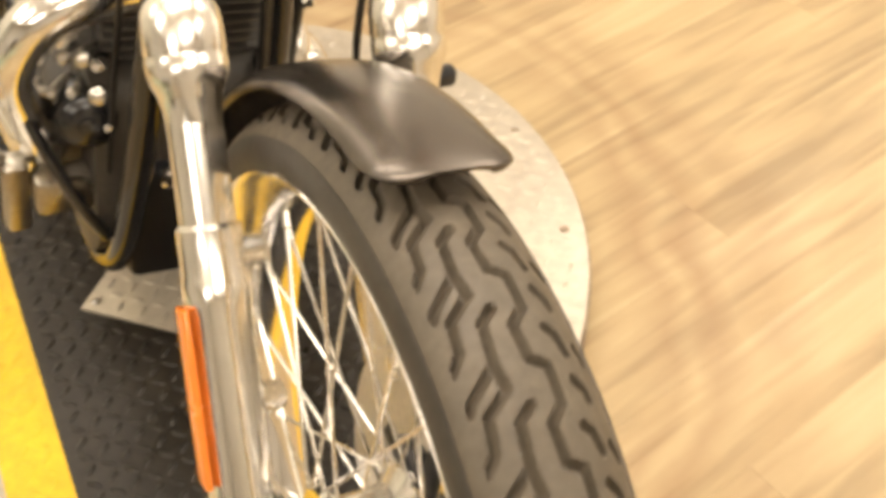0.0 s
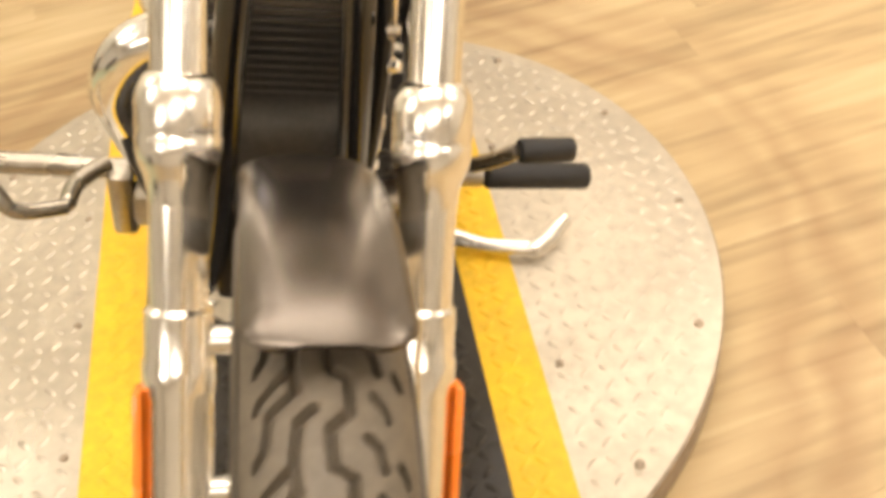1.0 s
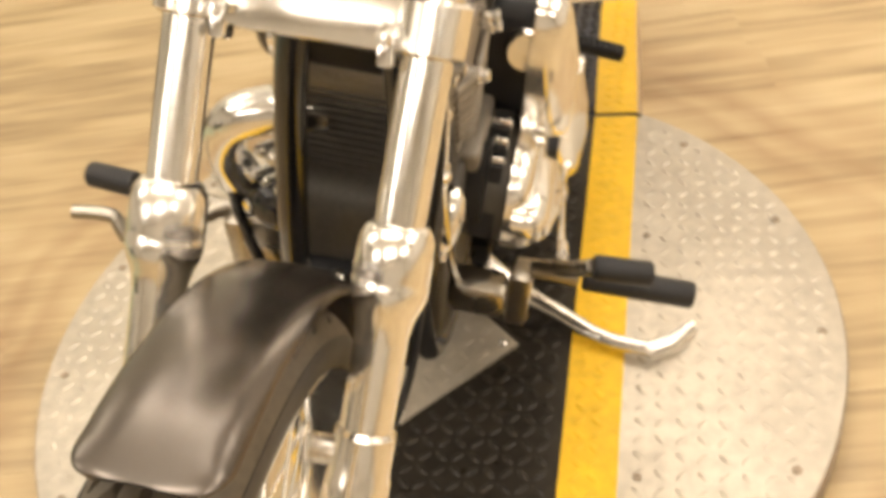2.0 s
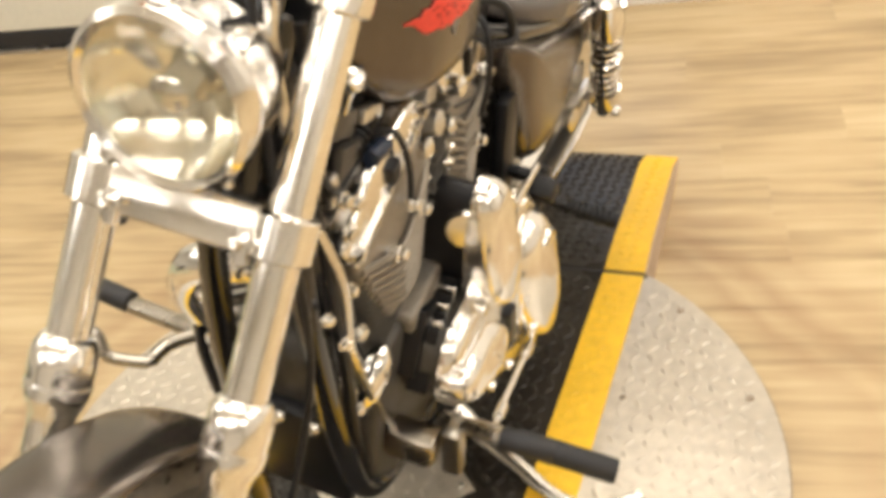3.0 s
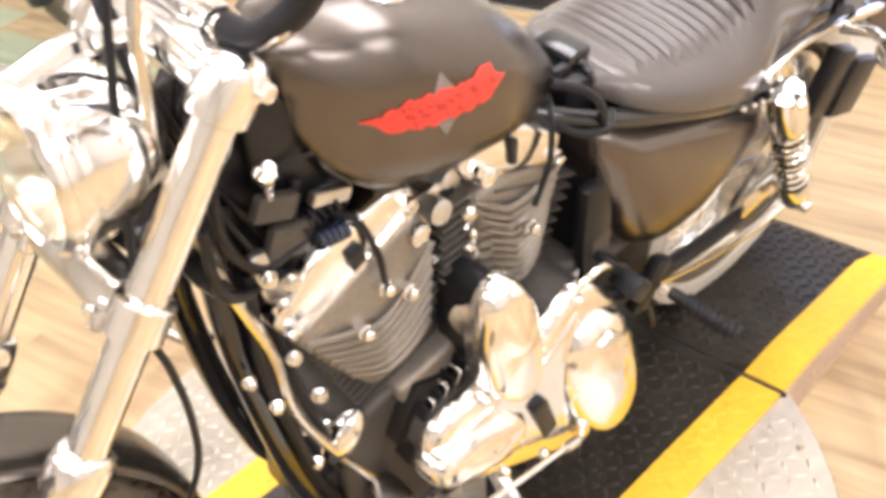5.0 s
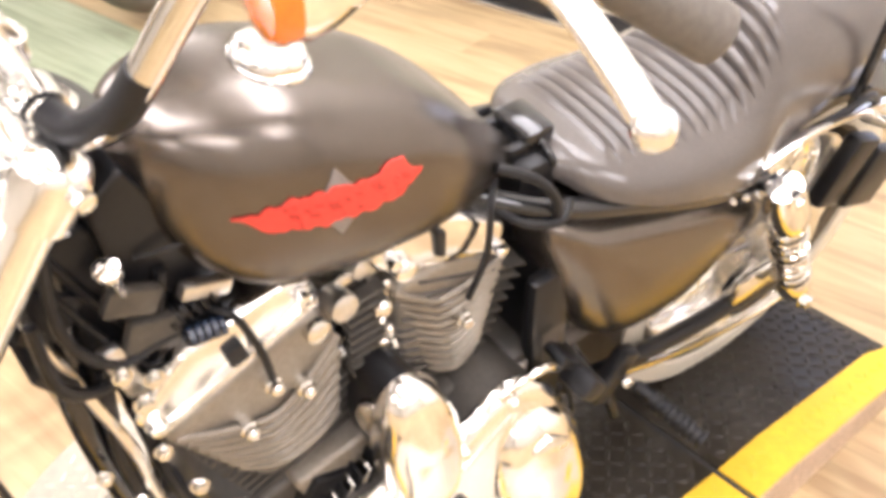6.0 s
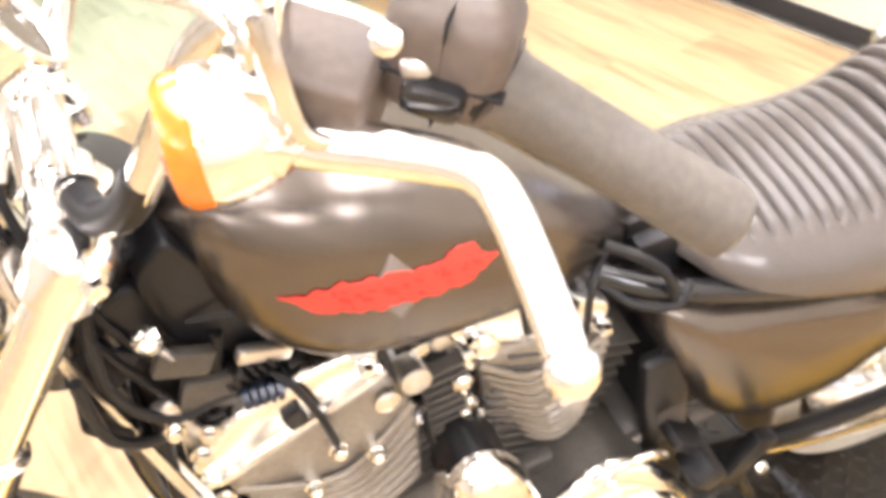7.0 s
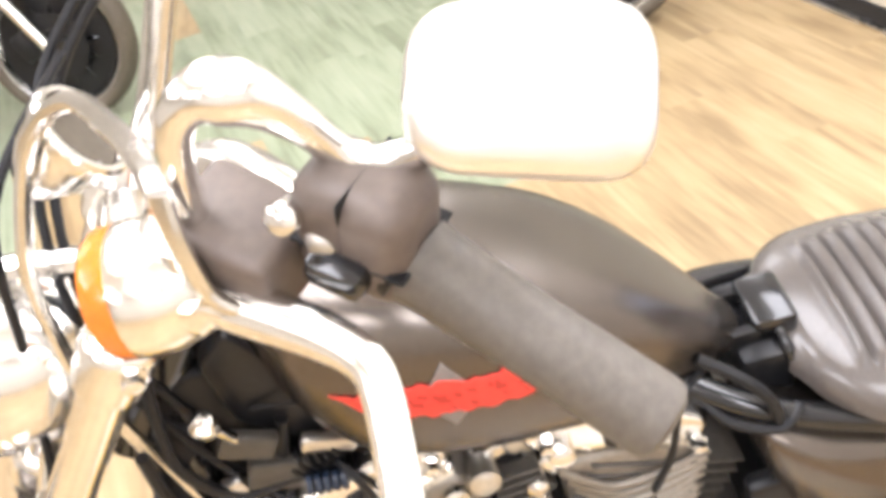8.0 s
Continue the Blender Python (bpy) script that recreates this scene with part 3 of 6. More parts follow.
part("brake_disc", bm, ALUMINIUM, front, "bare steel brake disc")
bm = B()
for k in range(5):
    a = 2 * math.pi * k / 5
    cuboid(bm, (0.050, 0.06 * math.sin(a), 0.06 * math.cos(a)), (0.006, 0.022, 0.05), 0.002, Matrix.Rotation(-a, 4, "X"))
part("disc_carrier", bm, BLACK_SATIN, front)
rear = wheel("rear_wheel", AX_R, 0.324, 0.132, 0.105, 0.218, 0.092, 40, None, 160, 28, 0.055)
bm = B()
lathe(bm, [(0.066, 0.075), (0.066, 0.112), (0.095, 0.115), (0.095, 0.075)], (0, 0, 0), (1, 0, 0), 90, True)
part("drive_pulley", bm, CHROME_DULL, rear, "silver belt pulley")
# cream ring laid over each side of the rear tyre
for sx in (-1, 1):
    bm = B()
    lathe(bm, [(sx * 0.0665, 0.250), (sx * 0.0690, 0.268), (sx * 0.0650, 0.293), (sx * 0.0560, 0.293), (sx * 0.0560, 0.250)], (0, 0, 0), (1, 0, 0), 90, True)
    part("sidewall_band", bm, CREAM_BAND, rear, "cream band on the tyre's sidewall")

# front fender: an arch over the tyre
bm = B()
rings = []
for i in range(61):
    a = radians(-2.0 + 98 * (i / 60) ** 1.5)
    tip = min(1.0, (a + radians(2.0)) * 0.385 / 0.034)
    sag = 0.005 + 0.025 * math.sin(math.pi / 2 * min(1.0, tip * 0.3))
    wd = 0.0495 * (0.56 + 0.44 * (1 - (1 - tip) ** 2.6) ** 0.5)
    outer, inner = [], []
    for j in range(25):
        th = radians(-88 + 176 * j / 24)
        r = 0.385 - sag * (1 - math.cos(th)) ** 1.2
        outer.append((wd * math.sin(th), r * math.sin(a), r * math.cos(a)))
        inner.append(((wd - 0.003) * math.sin(th), (r - 0.003) * math.sin(a), (r - 0.003) * math.cos(a)))
    rings.append([Vector(q) + AX_F for q in outer + inner[::-1]])
loft(bm, rings)
fender = part("front_fender", bm, DENIM, bike, "matte black front fender")
for sx in (-1, 1):
    for zz, off in ((0.560, 0.0), (0.46, 0.02)):
        bm = B()
        p = fork_at(zz, sx * 0.068, -0.002)
        lathe(bm, [(-0.020, 0.010), (-0.018, 0.0125), (0.018, 0.0125), (0.020, 0.010)], p, (1, 0, 0), 18)
        part("fender_mount", bm, CHROME_DULL, fender)

# fork legs
for sx, side in ((-1, "right"), (1, "left")):
    x = sx * FORK_X
    prof = [(-0.435, 0.016), (-0.425, 0.026), (-0.36, 0.028), (-0.345, 0.0258), (-0.205, 0.0258), (-0.200, 0.0268), (-0.180, 0.0268), (-0.175, 0.0250), (-0.140, 0.0250), (-0.136, 0.0215), (-0.030, 0.0215), (-0.022, 0.0215), (-0.005, 0.0215)]
    o = fork_at(0.697, x)
    leg = part("fork_leg", lathe(B(), prof, o, RAKE, 36), FORK_CHROME, bike, "polished chrome fork slider")
    cover = [(-0.050, 0.0217), (-0.040, 0.0225), (-0.030, 0.0250), (-0.022, 0.0285), (-0.014, 0.0305), (-0.004, 0.0310), (-0.001, 0.0300), (0.002, 0.0308), (0.020, 0.0304), (0.030, 0.0292), (0.037, 0.0260), (0.041, 0.0230), (0.042, 0.0205)]
    part("dust_cover", lathe(B(), cover, o - RAKE * 0.010, RAKE, 36), FORK_CHROME, leg, "bulbous chrome dust cover")
    part("tube", lathe(B(), [(0.0, 0.0200), (0.41, 0.0200)], o, RAKE, 36), FORK_CHROME, leg, "polished chrome fork tube")
    refl = fork_at(0.470, x + sx * 0.0290, 0.004)
    part("reflector", cuboid(B(), refl, (0.007, 0.026, 0.145), 0.003, pose(0, 0, 0, -33)), ORANGE, leg, "orange side reflector strip")
    part("axle_lug", cuboid(B(), AX_F + Vector((x, 0.012, 0.0)), (0.040, 0.055, 0.075), 0.014, pose(0, 0, 0, -33)), CHROME, leg)
bm = B()
cuboid(bm, fork_at(0.475, 0.082, -0.062), (0.055, 0.07, 0.12), 0.014, pose(0, 0, 0, -33))
part("brake_caliper", bm, CHROME_DULL, bike, "chrome front brake caliper")

# yokes
c = fork_at(0.846, 0)
yoke = part("lower_yoke", cuboid(B(), c + Vector((0, 0.0, 0.0)), (2 * FORK_X - 0.036, 0.040, 0.046), 0.007, pose(0, 0, 0, -33)), FORK_CHROME, bike, "bright lower fork yoke")
for sx in (-1, 1):
    o = fork_at(0.846, sx * FORK_X)
    part("clamp", lathe(B(), [(-0.021, 0.0235), (-0.018, 0.0280), (0.018, 0.0280), (0.021, 0.0235)], o, RAKE, 32), FORK_CHROME, yoke)
    part("pinch_lug", cuboid(B(), o + Vector((-sx * 0.028, -0.016, -0.008)), (0.013, 0.026, 0.036), 0.004, pose(0, 0, 0, -33)), CHROME, yoke)
    bm = B()
    bolt(bm, o + Vector((-sx * 0.028, -0.030, 0.008)), -RAKE, 0.005)
    part("bolt", bm, CHROME, yoke)
c = fork_at(1.030, 0)
top = part("top_yoke", cuboid(B(), c + Vector((0, 0.004, -0.004)), (2 * FORK_X, 0.046, 0.044), 0.017, pose(0, 0, 0, -33), 4), FORK_CHROME, bike, "bright top fork yoke")
for sx in (-1, 1):
    o = fork_at(1.030, sx * FORK_X)
    part("clamp", lathe(B(), [(-0.030, 0.0225), (-0.027, 0.0275), (0.012, 0.029), (0.020, 0.027), (0.026, 0.020), (0.029, 0.008)], o, RAKE, 32), FORK_CHROME, top)
    bm = B()
    bolt(bm, o + Vector((sx * 0.026, 0.012, 0.004)), (sx, 0.2, 0), 0.008, 0.012)
    part("bolt", bm, CHROME, top)
    part("riser", lathe(B(), [(0.0, 0.020), (0.008, 0.017), (0.018, 0.019), (0.024, 0.014)], c + Vector((sx * 0.045, 0.026, 0.008)), (0, 0.12, 1), 24), CHROME, top)
part("steering_stem", lathe(B(), [(-0.19, 0.026), (-0.02, 0.026), (-0.015, 0.034), (0.0, 0.034)], c + Vector((0, 0.045, -0.005)), RAKE, 24), BLACK_GLOSS, top)

# headlamp
HL = Vector((0, 0.302, 0.968))
ax = Vector((0, 1, -0.06)).normalized()


def lamp_size(prof):
    return [(s, r * 0.925) for s, r in prof]


shell = [(0.000, 0.077), (0.000, 0.080), (0.004, 0.087), (0.014, 0.088), (0.020, 0.085), (0.026, 0.0835), (0.055, 0.080), (0.085, 0.066), (0.108, 0.042), (0.118, 0.015), (0.119, 0.001), (0.112, 0.001), (0.104, 0.040), (0.082, 0.062), (0.055, 0.076), (0.02, 0.079)]
head = part("headlamp", lathe(B(), lamp_size(shell), HL, ax, 56, True), CHROME, bike, "round chrome headlamp with clear lens")
part("trim_ring", lathe(B(), lamp_size([(-0.004, 0.0745), (-0.009, 0.080), (-0.004, 0.0865), (0.003, 0.0875), (0.003, 0.0745)]), HL, ax, 56, True), CHROME, head)
part("reflector_bowl", lathe(B(), lamp_size([(-0.001, 0.0742), (0.012, 0.066), (0.026, 0.050), (0.036, 0.030), (0.040, 0.012), (0.041, 0.001), (0.043, 0.001), (0.043, 0.02), (0.030, 0.054), (0.003, 0.0744)]), HL, ax, 48, True), REFLECTOR, head)
part("bulb_cap", lathe(B(), lamp_size([(0.040, 0.020), (0.012, 0.019), (0.009, 0.015), (0.008, 0.001)]), HL, ax, 24), CHROME_DULL, head)
lens = part("lens", lathe(B(), lamp_size([(-0.003, 0.0744), (-0.009, 0.066), (-0.014, 0.045), (-0.017, 0.02), (-0.0175, 0.001), (-0.0145, 0.001), (-0.014, 0.02), (-0.011, 0.045), (-0.006, 0.065), (0.0, 0.0744)]), HL, ax, 48, True), LENS, head)
lens.visible_shadow = False
part("mount", cuboid(B(), HL + Vector((0, 0.045, -0.090)), (0.030, 0.034, 0.03), 0.005), CHROME_DULL, head)
bm = B()
sweep(bm, curve([(0, 0.315, 1.045), (0, 0.36, 1.055), (0, 0.42, 1.045)], 4), 0.012, 8)
part("visor_strut", bm, CHROME, head)
part("trim_screw", bolt(B(), HL + Vector((0.048, 0.008, -0.066)), (0.6, 0, -0.8), 0.004), CHROME, head)

# ---- tubes ----
for sx in (-1, 1):
    bm = B()
    sweep(bm, curve([(sx * 0.022, 0.440, 0.885), (sx * 0.048, 0.424, 0.74), (sx * 0.062, 0.444, 0.55), (sx * 0.071, 0.480, 0.37), (sx * 0.083, 0.535, 0.215), (sx * 0.09, 0.65, 0.165), (sx * 0.09, 0.95, 0.165), (sx * 0.09, 1.06, 0.22)], 6), 0.0165, 14)
    part("down_tube", bm, BLACK_GLOSS, bike, "gloss black frame down tube")
    bm = B()
    sweep(bm, curve([(sx * 0.04, 0.87, 0.745), (sx * 0.085, 0.95, 0.715), (sx * 0.104, 1.08, 0.668), (sx * 0.110, 1.22, 0.612), (sx * 0.114, 1.34, 0.580)], 6), 0.015, 12)
    part("seat_rail", bm, BLACK_GLOSS, bike)
    bm = B()
    sweep(bm, curve([(sx * 0.09, 1.02, 0.325), (sx * 0.11, 1.10, 0.318), (sx * 0.114, 1.30, 0.285), (sx * 0.114, 1.52, 0.285)], 5), 0.015, 12)
    part("swing_arm", bm, BLACK_SATIN, bike)
    bm = B()
    cuboid(bm, (sx * 0.105, 0.975, 0.42), (0.025, 0.06, 0.42), 0.010, pose(0, 0, 0, 6))
    part("frame_post", bm, BLACK_SATIN, bike)
bm = B()
lathe(bm, [(-0.085, 0.030), (-0.08, 0.036), (0.075, 0.036), (0.08, 0.030)], fork_at(0.93, 0, -0.055), RAKE, 28)
neck = part("steering_head", bm, BLACK_GLOSS, bike, "gloss black steering head")
bm = B()
sweep(bm, curve([(0, 0.47, 0.93), (0, 0.60, 0.875), (0, 0.78, 0.80), (0, 0.95, 0.735)], 5), 0.024, 14)
part("backbone", bm, BLACK_SATIN, bike)
bm = B()
dome(bm, rounded([(0.474, 0.945), (0.506, 0.978), (0.545, 0.90), (0.585, 0.815), (0.550, 0.795), (0.482, 0.862)], 0.010), -0.045, 0.050, 0.006)
part("neck_cover", bm, BLACK_SATIN, bike, "flat black neck cover")
bm = B()
dome(bm, rounded([(0.408, 0.900), (0.470, 0.930), (0.560, 0.800), (0.530, 0.720), (0.440, 0.700), (0.408, 0.770)], 0.02), -0.035, 0.036, 0.008)
part("neck_gusset", bm, BLACK_SATIN, bike, "black frame gusset below the steering head")
bm = B()
cuboid(bm, (0.0, 0.968, 0.690), (0.105, 0.060, 0.120), 0.012)
part("seat_post", bm, BLACK_SATIN, bike)
bm = B()
cuboid(bm, (0.045, 0.535, 0.755), (0.05, 0.08, 0.055), 0.008, pose(0, 0, 0, -20))
coil = part("ignition_coil", bm, BLACK_SATIN, bike, "black ignition coil with leads")
for k in range(6):
    bm = B()
    lathe(bm, [(0.0, 0.014), (0.0035, 0.0145), (0.005, 0.011)], (0.062, 0.515 + k * 0.0078, 0.800 + k * 0.003), (0, 1, 0.4), 14)
    part("rib", bm, BLACK_SATIN, coil)
bm = B()
lathe(bm, [(-0.03, 0.005), (0.008, 0.005), (0.010, 0.010), (0.016, 0.0125), (0.024, 0.011), (0.028, 0.005)], (0.080, 0.474, 0.900), (0.3, -0.25, 1), 20)
part("key_knob", bm, CHROME, bike, "small chrome knob at the steering head")
bm = B()
cuboid(bm, (0, 0.425, 0.845), (0.10, 0.05, 0.06), 0.012, pose(0, 0, 0, -33))
cuboid(bm, (0, 0.41, 0.80), (0.15, 0.02, 0.05), 0.006, pose(0, 0, 0, 30))
part("yoke_shroud", bm, BLACK_SATIN, bike, "black cover below the lower yoke")

for y, z, sy, sz, turn_, mt in ((0.487, 0.852, 0.050, 0.030, -25, GREY_CASE), (0.552, 0.826, 0.050, 0.018, -20, ALUMINIUM), (0.500, 0.800, 0.055, 0.040, -18, GREY_CASE), (0.466, 0.770, 0.022, 0.075, 14, ALUMINIUM)):
    bm = B()
    cuboid(bm, (0.066, y, z), (0.014, sy, sz), 0.004, pose(0, 0, 0, turn_))
    part("wiring_bracket", bm, mt, bike)
for y, z, r in ((0.460, 0.783, 0.007), (0.486, 0.760, 0.0075), (0.474, 0.730, 0.009), (0.420, 0.653, 0.006), (0.478, 0.645, 0.007), (0.506, 0.552, 0.008)):
    bm = B()
    bolt(bm, (0.082, y, z), (1, -0.2, 0.2), r, 0.008)
    part("bracket_bolt", bm, CHROME_DULL, bike)
for k in range(5):
    bm = B()
    lathe(bm, [(0.0, 0.010), (0.005, 0.011), (0.0065, 0.008)], (0.082, 0.522 + k * 0.0075, 0.792 - k * 0.001), (0, 1, -0.1), 12)
    part("connector_rib", bm, BLUE_PAINT, bike)
for y, z, r, mt in ((0.721, 0.712, 0.011, CHROME_DULL), (0.728, 0.677, 0.006, CHROME), (0.723, 0.657, 0.007, CHROME), (0.675, 0.745, 0.016, ALUMINIUM), (0.645, 0.729, 0.014, CHROME_DULL), (0.748, 0.752, 0.013, CHROME)):
    bm = B()
    lathe(bm, [(-0.02, r * 0.8), (0.0, r), (0.010, r * 0.95), (0.014, r * 0.5)], (0.092, y, z), (1, 0, 0.2), 16)
    part("intake_fitting", bm, mt, bike)

bm = B()
lathe(bm, [(-0.07, 0.030), (-0.012, 0.034), (0.0, 0.032), (0.008, 0.024), (0.010, 0.010), (0.014, 0.008), (0.015, 0.001)], (-0.112, 0.525, 0.425), (-0.15, -1, 0.15), 32)
part("oil_filter", bm, BLACK_GLOSS, bike, "gloss black oil filter")
# made-up chrome studs standing for the glints on the glossy black crankcase
for x, y, z, r in ((-0.112, 0.530, 0.500, 0.010), (-0.098, 0.530, 0.490, 0.008), (-0.130, 0.540, 0.498, 0.009), (-0.143, 0.545, 0.452, 0.008), (-0.100, 0.520, 0.460, 0.011), (-0.092, 0.516, 0.421, 0.007), (-0.124, 0.535, 0.455, 0.007), (-0.150, 0.545, 0.390, 0.006)):
    bm = B()
    lathe(bm, [(-0.06, r * 0.8), (-0.004, r), (0.003, r * 0.9), (0.006, r * 0.5)], (x, y, z), (-0.4, -1, 0.35), 14)
    part("glint_stud", bm, CHROME_DULL, bike)
bm = B()
sweep(bm, curve([(-0.178, 0.56, 0.455), (-0.160, 0.535, 0.395), (-0.125, 0.520, 0.315), (-0.098, 0.515, 0.268)], 5), 0.0075, 12)
part("brake_rod", bm, BLACK_GLOSS, bike, "gloss black brake rod")

# ---- fuel tank ----
TANK = ((0.507, 0.935, 0.975, 0.022), (0.515, 0.912, 0.988, 0.038), (0.531, 0.878, 0.998, 0.058), (0.550, 0.845, 1.003, 0.078), (0.575, 0.820, 1.005, 0.095), (0.602, 0.806, 1.005, 0.106), (0.64, 0.797, 1.000, 0.113), (0.70, 0.785, 0.978, 0.114),
        (0.78, 0.770, 0.940, 0.103), (0.83, 0.760, 0.902, 0.088), (0.87, 0.752, 0.860, 0.069), (0.905, 0.745, 0.818, 0.050), (0.932, 0.738, 0.784, 0.034), (0.948, 0.736, 0.762, 0.016))
TY = np.array([s[0] for s in TANK])


def tank_dims(y):
    return [float(np.interp(y, TY, [s[k] for s in TANK])) for k in (1, 2, 3)]


def smooth_dims(y):
    ys = [y - 0.008, y - 0.004, y, y + 0.004, y + 0.008] if y < 0.56 else [y - 0.016, y - 0.008, y, y + 0.008, y + 0.016]
    d = np.array([tank_dims(min(max(q, TY[0]), TY[-1])) for q in ys])
    return d.mean(0)


def tank_ring(y, n=56):
    z0, z1, hw = smooth_dims(y)
    zm = z0 + (z1 - z0) * 0.42
    ring = []
    for j in range(n):
        a = 2 * math.pi * j / n
        cx, sz = math.cos(a), math.sin(a)
        ex = 0.40 if sz < 0 else 0.60
        x = hw * math.copysign(abs(cx) ** ex, cx)
        z = zm + ((z1 - zm) * abs(sz) ** 0.92 if sz > 0 else -(zm - z0) * abs(sz) ** 0.60)
        ring.append((x, y, z))
    return ring


def tank_side(y, z):
    """How far out the tank's flank stands at (y, z)."""
    z0, z1, hw = smooth_dims(y)
    zm = z0 + (z1 - z0) * 0.42
    s = min(0.999, abs((z - zm) / ((z1 - zm) if z > zm else (zm - z0))))
    s = s ** (1 / 0.92) if z > zm else s ** (1 / 0.60)
    cx = math.sqrt(max(0.0, 1 - s * s))
    return hw * cx ** (0.60 if z > zm else 0.40)


bm = B()
loft(bm, [tank_ring(0.507 + 0.441 * i / 80) for i in range(81)])
tank = part("fuel_tank", bm, DENIM, bike, "matte black fuel tank with a red badge")
bm = B()
lathe(bm, [(-0.020, 0.037), (0.000, 0.038), (0.003, 0.036), (0.004, 0.033), (0.012, 0.032), (0.016, 0.028), (0.018, 0.016), (0.0185, 0.001)], (0.008, 0.660, 0.991), (0, 0.20, 1), 40)
part("fuel_cap", bm, CHROME, tank, "round chrome fuel cap")


def decal(name, pts, material, lift, parent, label=""):
    """A thin shape laid on the tank's left flank: strips between an upper and a lower line of (y, z)."""
    upper, lower = pts
    bm = B()
    rings = []
    n = 64
    for i in range(n + 1):
        y = upper[0][0] + (upper[-1][0] - upper[0][0]) * i / n
        zu = float(np.interp(y, [q[0] for q in upper], [q[1] for q in upper]))
        zl = float(np.interp(y, [q[0] for q in lower], [q[1] for q in lower]))
        if zu - zl < 0.0008:
            zu = zl + 0.0008
        row = []
        for k in range(7):
            z = zl + (zu - zl) * k / 6
            row.append((tank_side(y, z) + lift, y, z))
        back = [(q[0] - 0.0012, q[1], q[2]) for q in row[::-1]]
        rings.append(row + back)
    loft(bm, rings)
    return part(name, bm, material, parent, label)


def base_line(y):
    return 0.921 + (y - 0.579) * (0.891 - 0.921) / 0.178


shield_u = [(y, base_line(y) + d) for y, d in ((0.640, 0.0), (0.664, 0.034), (0.690, 0.0))]
shield_l = [(y, base_line(y) - d) for y, d in ((0.640, 0.0), (0.664, 0.036), (0.690, 0.0))]
decal("badge_shield", (shield_u, shield_l), GREY_DECAL, 0.0014, tank, "dull grey diamond behind the badge")
up = [(0.572, 0.001), (0.592, 0.004), (0.600, 0.014), (0.612, 0.013), (0.620, 0.020), (0.706, 0.020), (0.715, 0.026), (0.738, 0.024), (0.742, 0.010), (0.757, 0.004)]
lo = [(0.572, -0.001), (0.586, -0.008), (0.594, -0.016), (0.618, -0.016), (0.628, -0.021), (0.712, -0.018), (0.730, -0.015), (0.740, -0.008), (0.757, 0.002)]
rng = random.Random(11)


def ragged(line, most):
    """The same line with small feathered notches."""
    out = []
    for k in range(38):
        y = 0.572 + 0.185 * k / 37
        d = float(np.interp(y, [q[0] for q in line], [q[1] for q in line]))
        out.append((y, base_line(y) + d * 0.84 + (rng.uniform(-most, most) if 0 < k < 37 else 0)))
    return out


badge = decal("badge", (ragged(up, 0.0026), ragged(lo, 0.0026)), RED, 0.0024, tank, "ragged red wing-shaped badge")
for k in range(26):
    y0 = rng.uniform(0.606, 0.735)
    h = base_line(y0) + rng.uniform(-0.010, 0.010)
    w, d = rng.uniform(0.003, 0.011), rng.uniform(0.0012, 0.0026)
    decal("feather_line", ([(y0, h + d), (y0 + w, h + d - 0.003)], [(y0, h - d), (y0 + w, h - d - 0.003)]), DARK_RED, 0.0030, badge)
for sx in (-1, 1):
    bm = B()
    cuboid(bm, (sx * 0.025, 0.963, 0.752), (0.012, 0.055, 0.030), 0.004)
    part("rear_mount", bm, BLACK_SATIN, tank)
bm = B()
cuboid(bm, (0, 0.980, 0.762), (0.062, 0.045, 0.030), 0.007)
part("mount_bridge", bm, BLACK_GLOSS, tank, "gloss black rear tank mount")

# ---- seat ----
SEAT = ((0.985, 0.722, 0.746, 0.046), (0.995, 0.708, 0.755, 0.074), (1.018, 0.698, 0.755, 0.100), (1.05, 0.686, 0.750, 0.121), (1.11, 0.660, 0.747, 0.136), (1.17, 0.636, 0.741, 0.140), (1.22, 0.616, 0.741, 0.140),
        (1.255, 0.602, 0.749, 0.138), (1.28, 0.596, 0.765, 0.135), (1.30, 0.592, 0.792, 0.130), (1.315, 0.592, 0.808, 0.125), (1.332, 0.596, 0.820, 0.120), (1.355, 0.606, 0.825, 0.114), (1.40, 0.620, 0.822, 0.110), (1.46, 0.640, 0.808, 0.106), (1.58, 0.672, 0.786, 0.092), (1.65, 0.690, 0.765, 0.070), (1.675, 0.712, 0.740, 0.040))
SY = [q[0] for q in SEAT]


def seat_at(y):
    """Underside, crown and half width of the seat at y, smoothed along its length."""
    return np.array([[np.interp(min(max(y + o, SY[0]), SY[-1]), SY, [q[k] for q in SEAT]) for k in (1, 2, 3)] for o in (-0.012, -0.006, 0, 0.006, 0.012)]).mean(0)


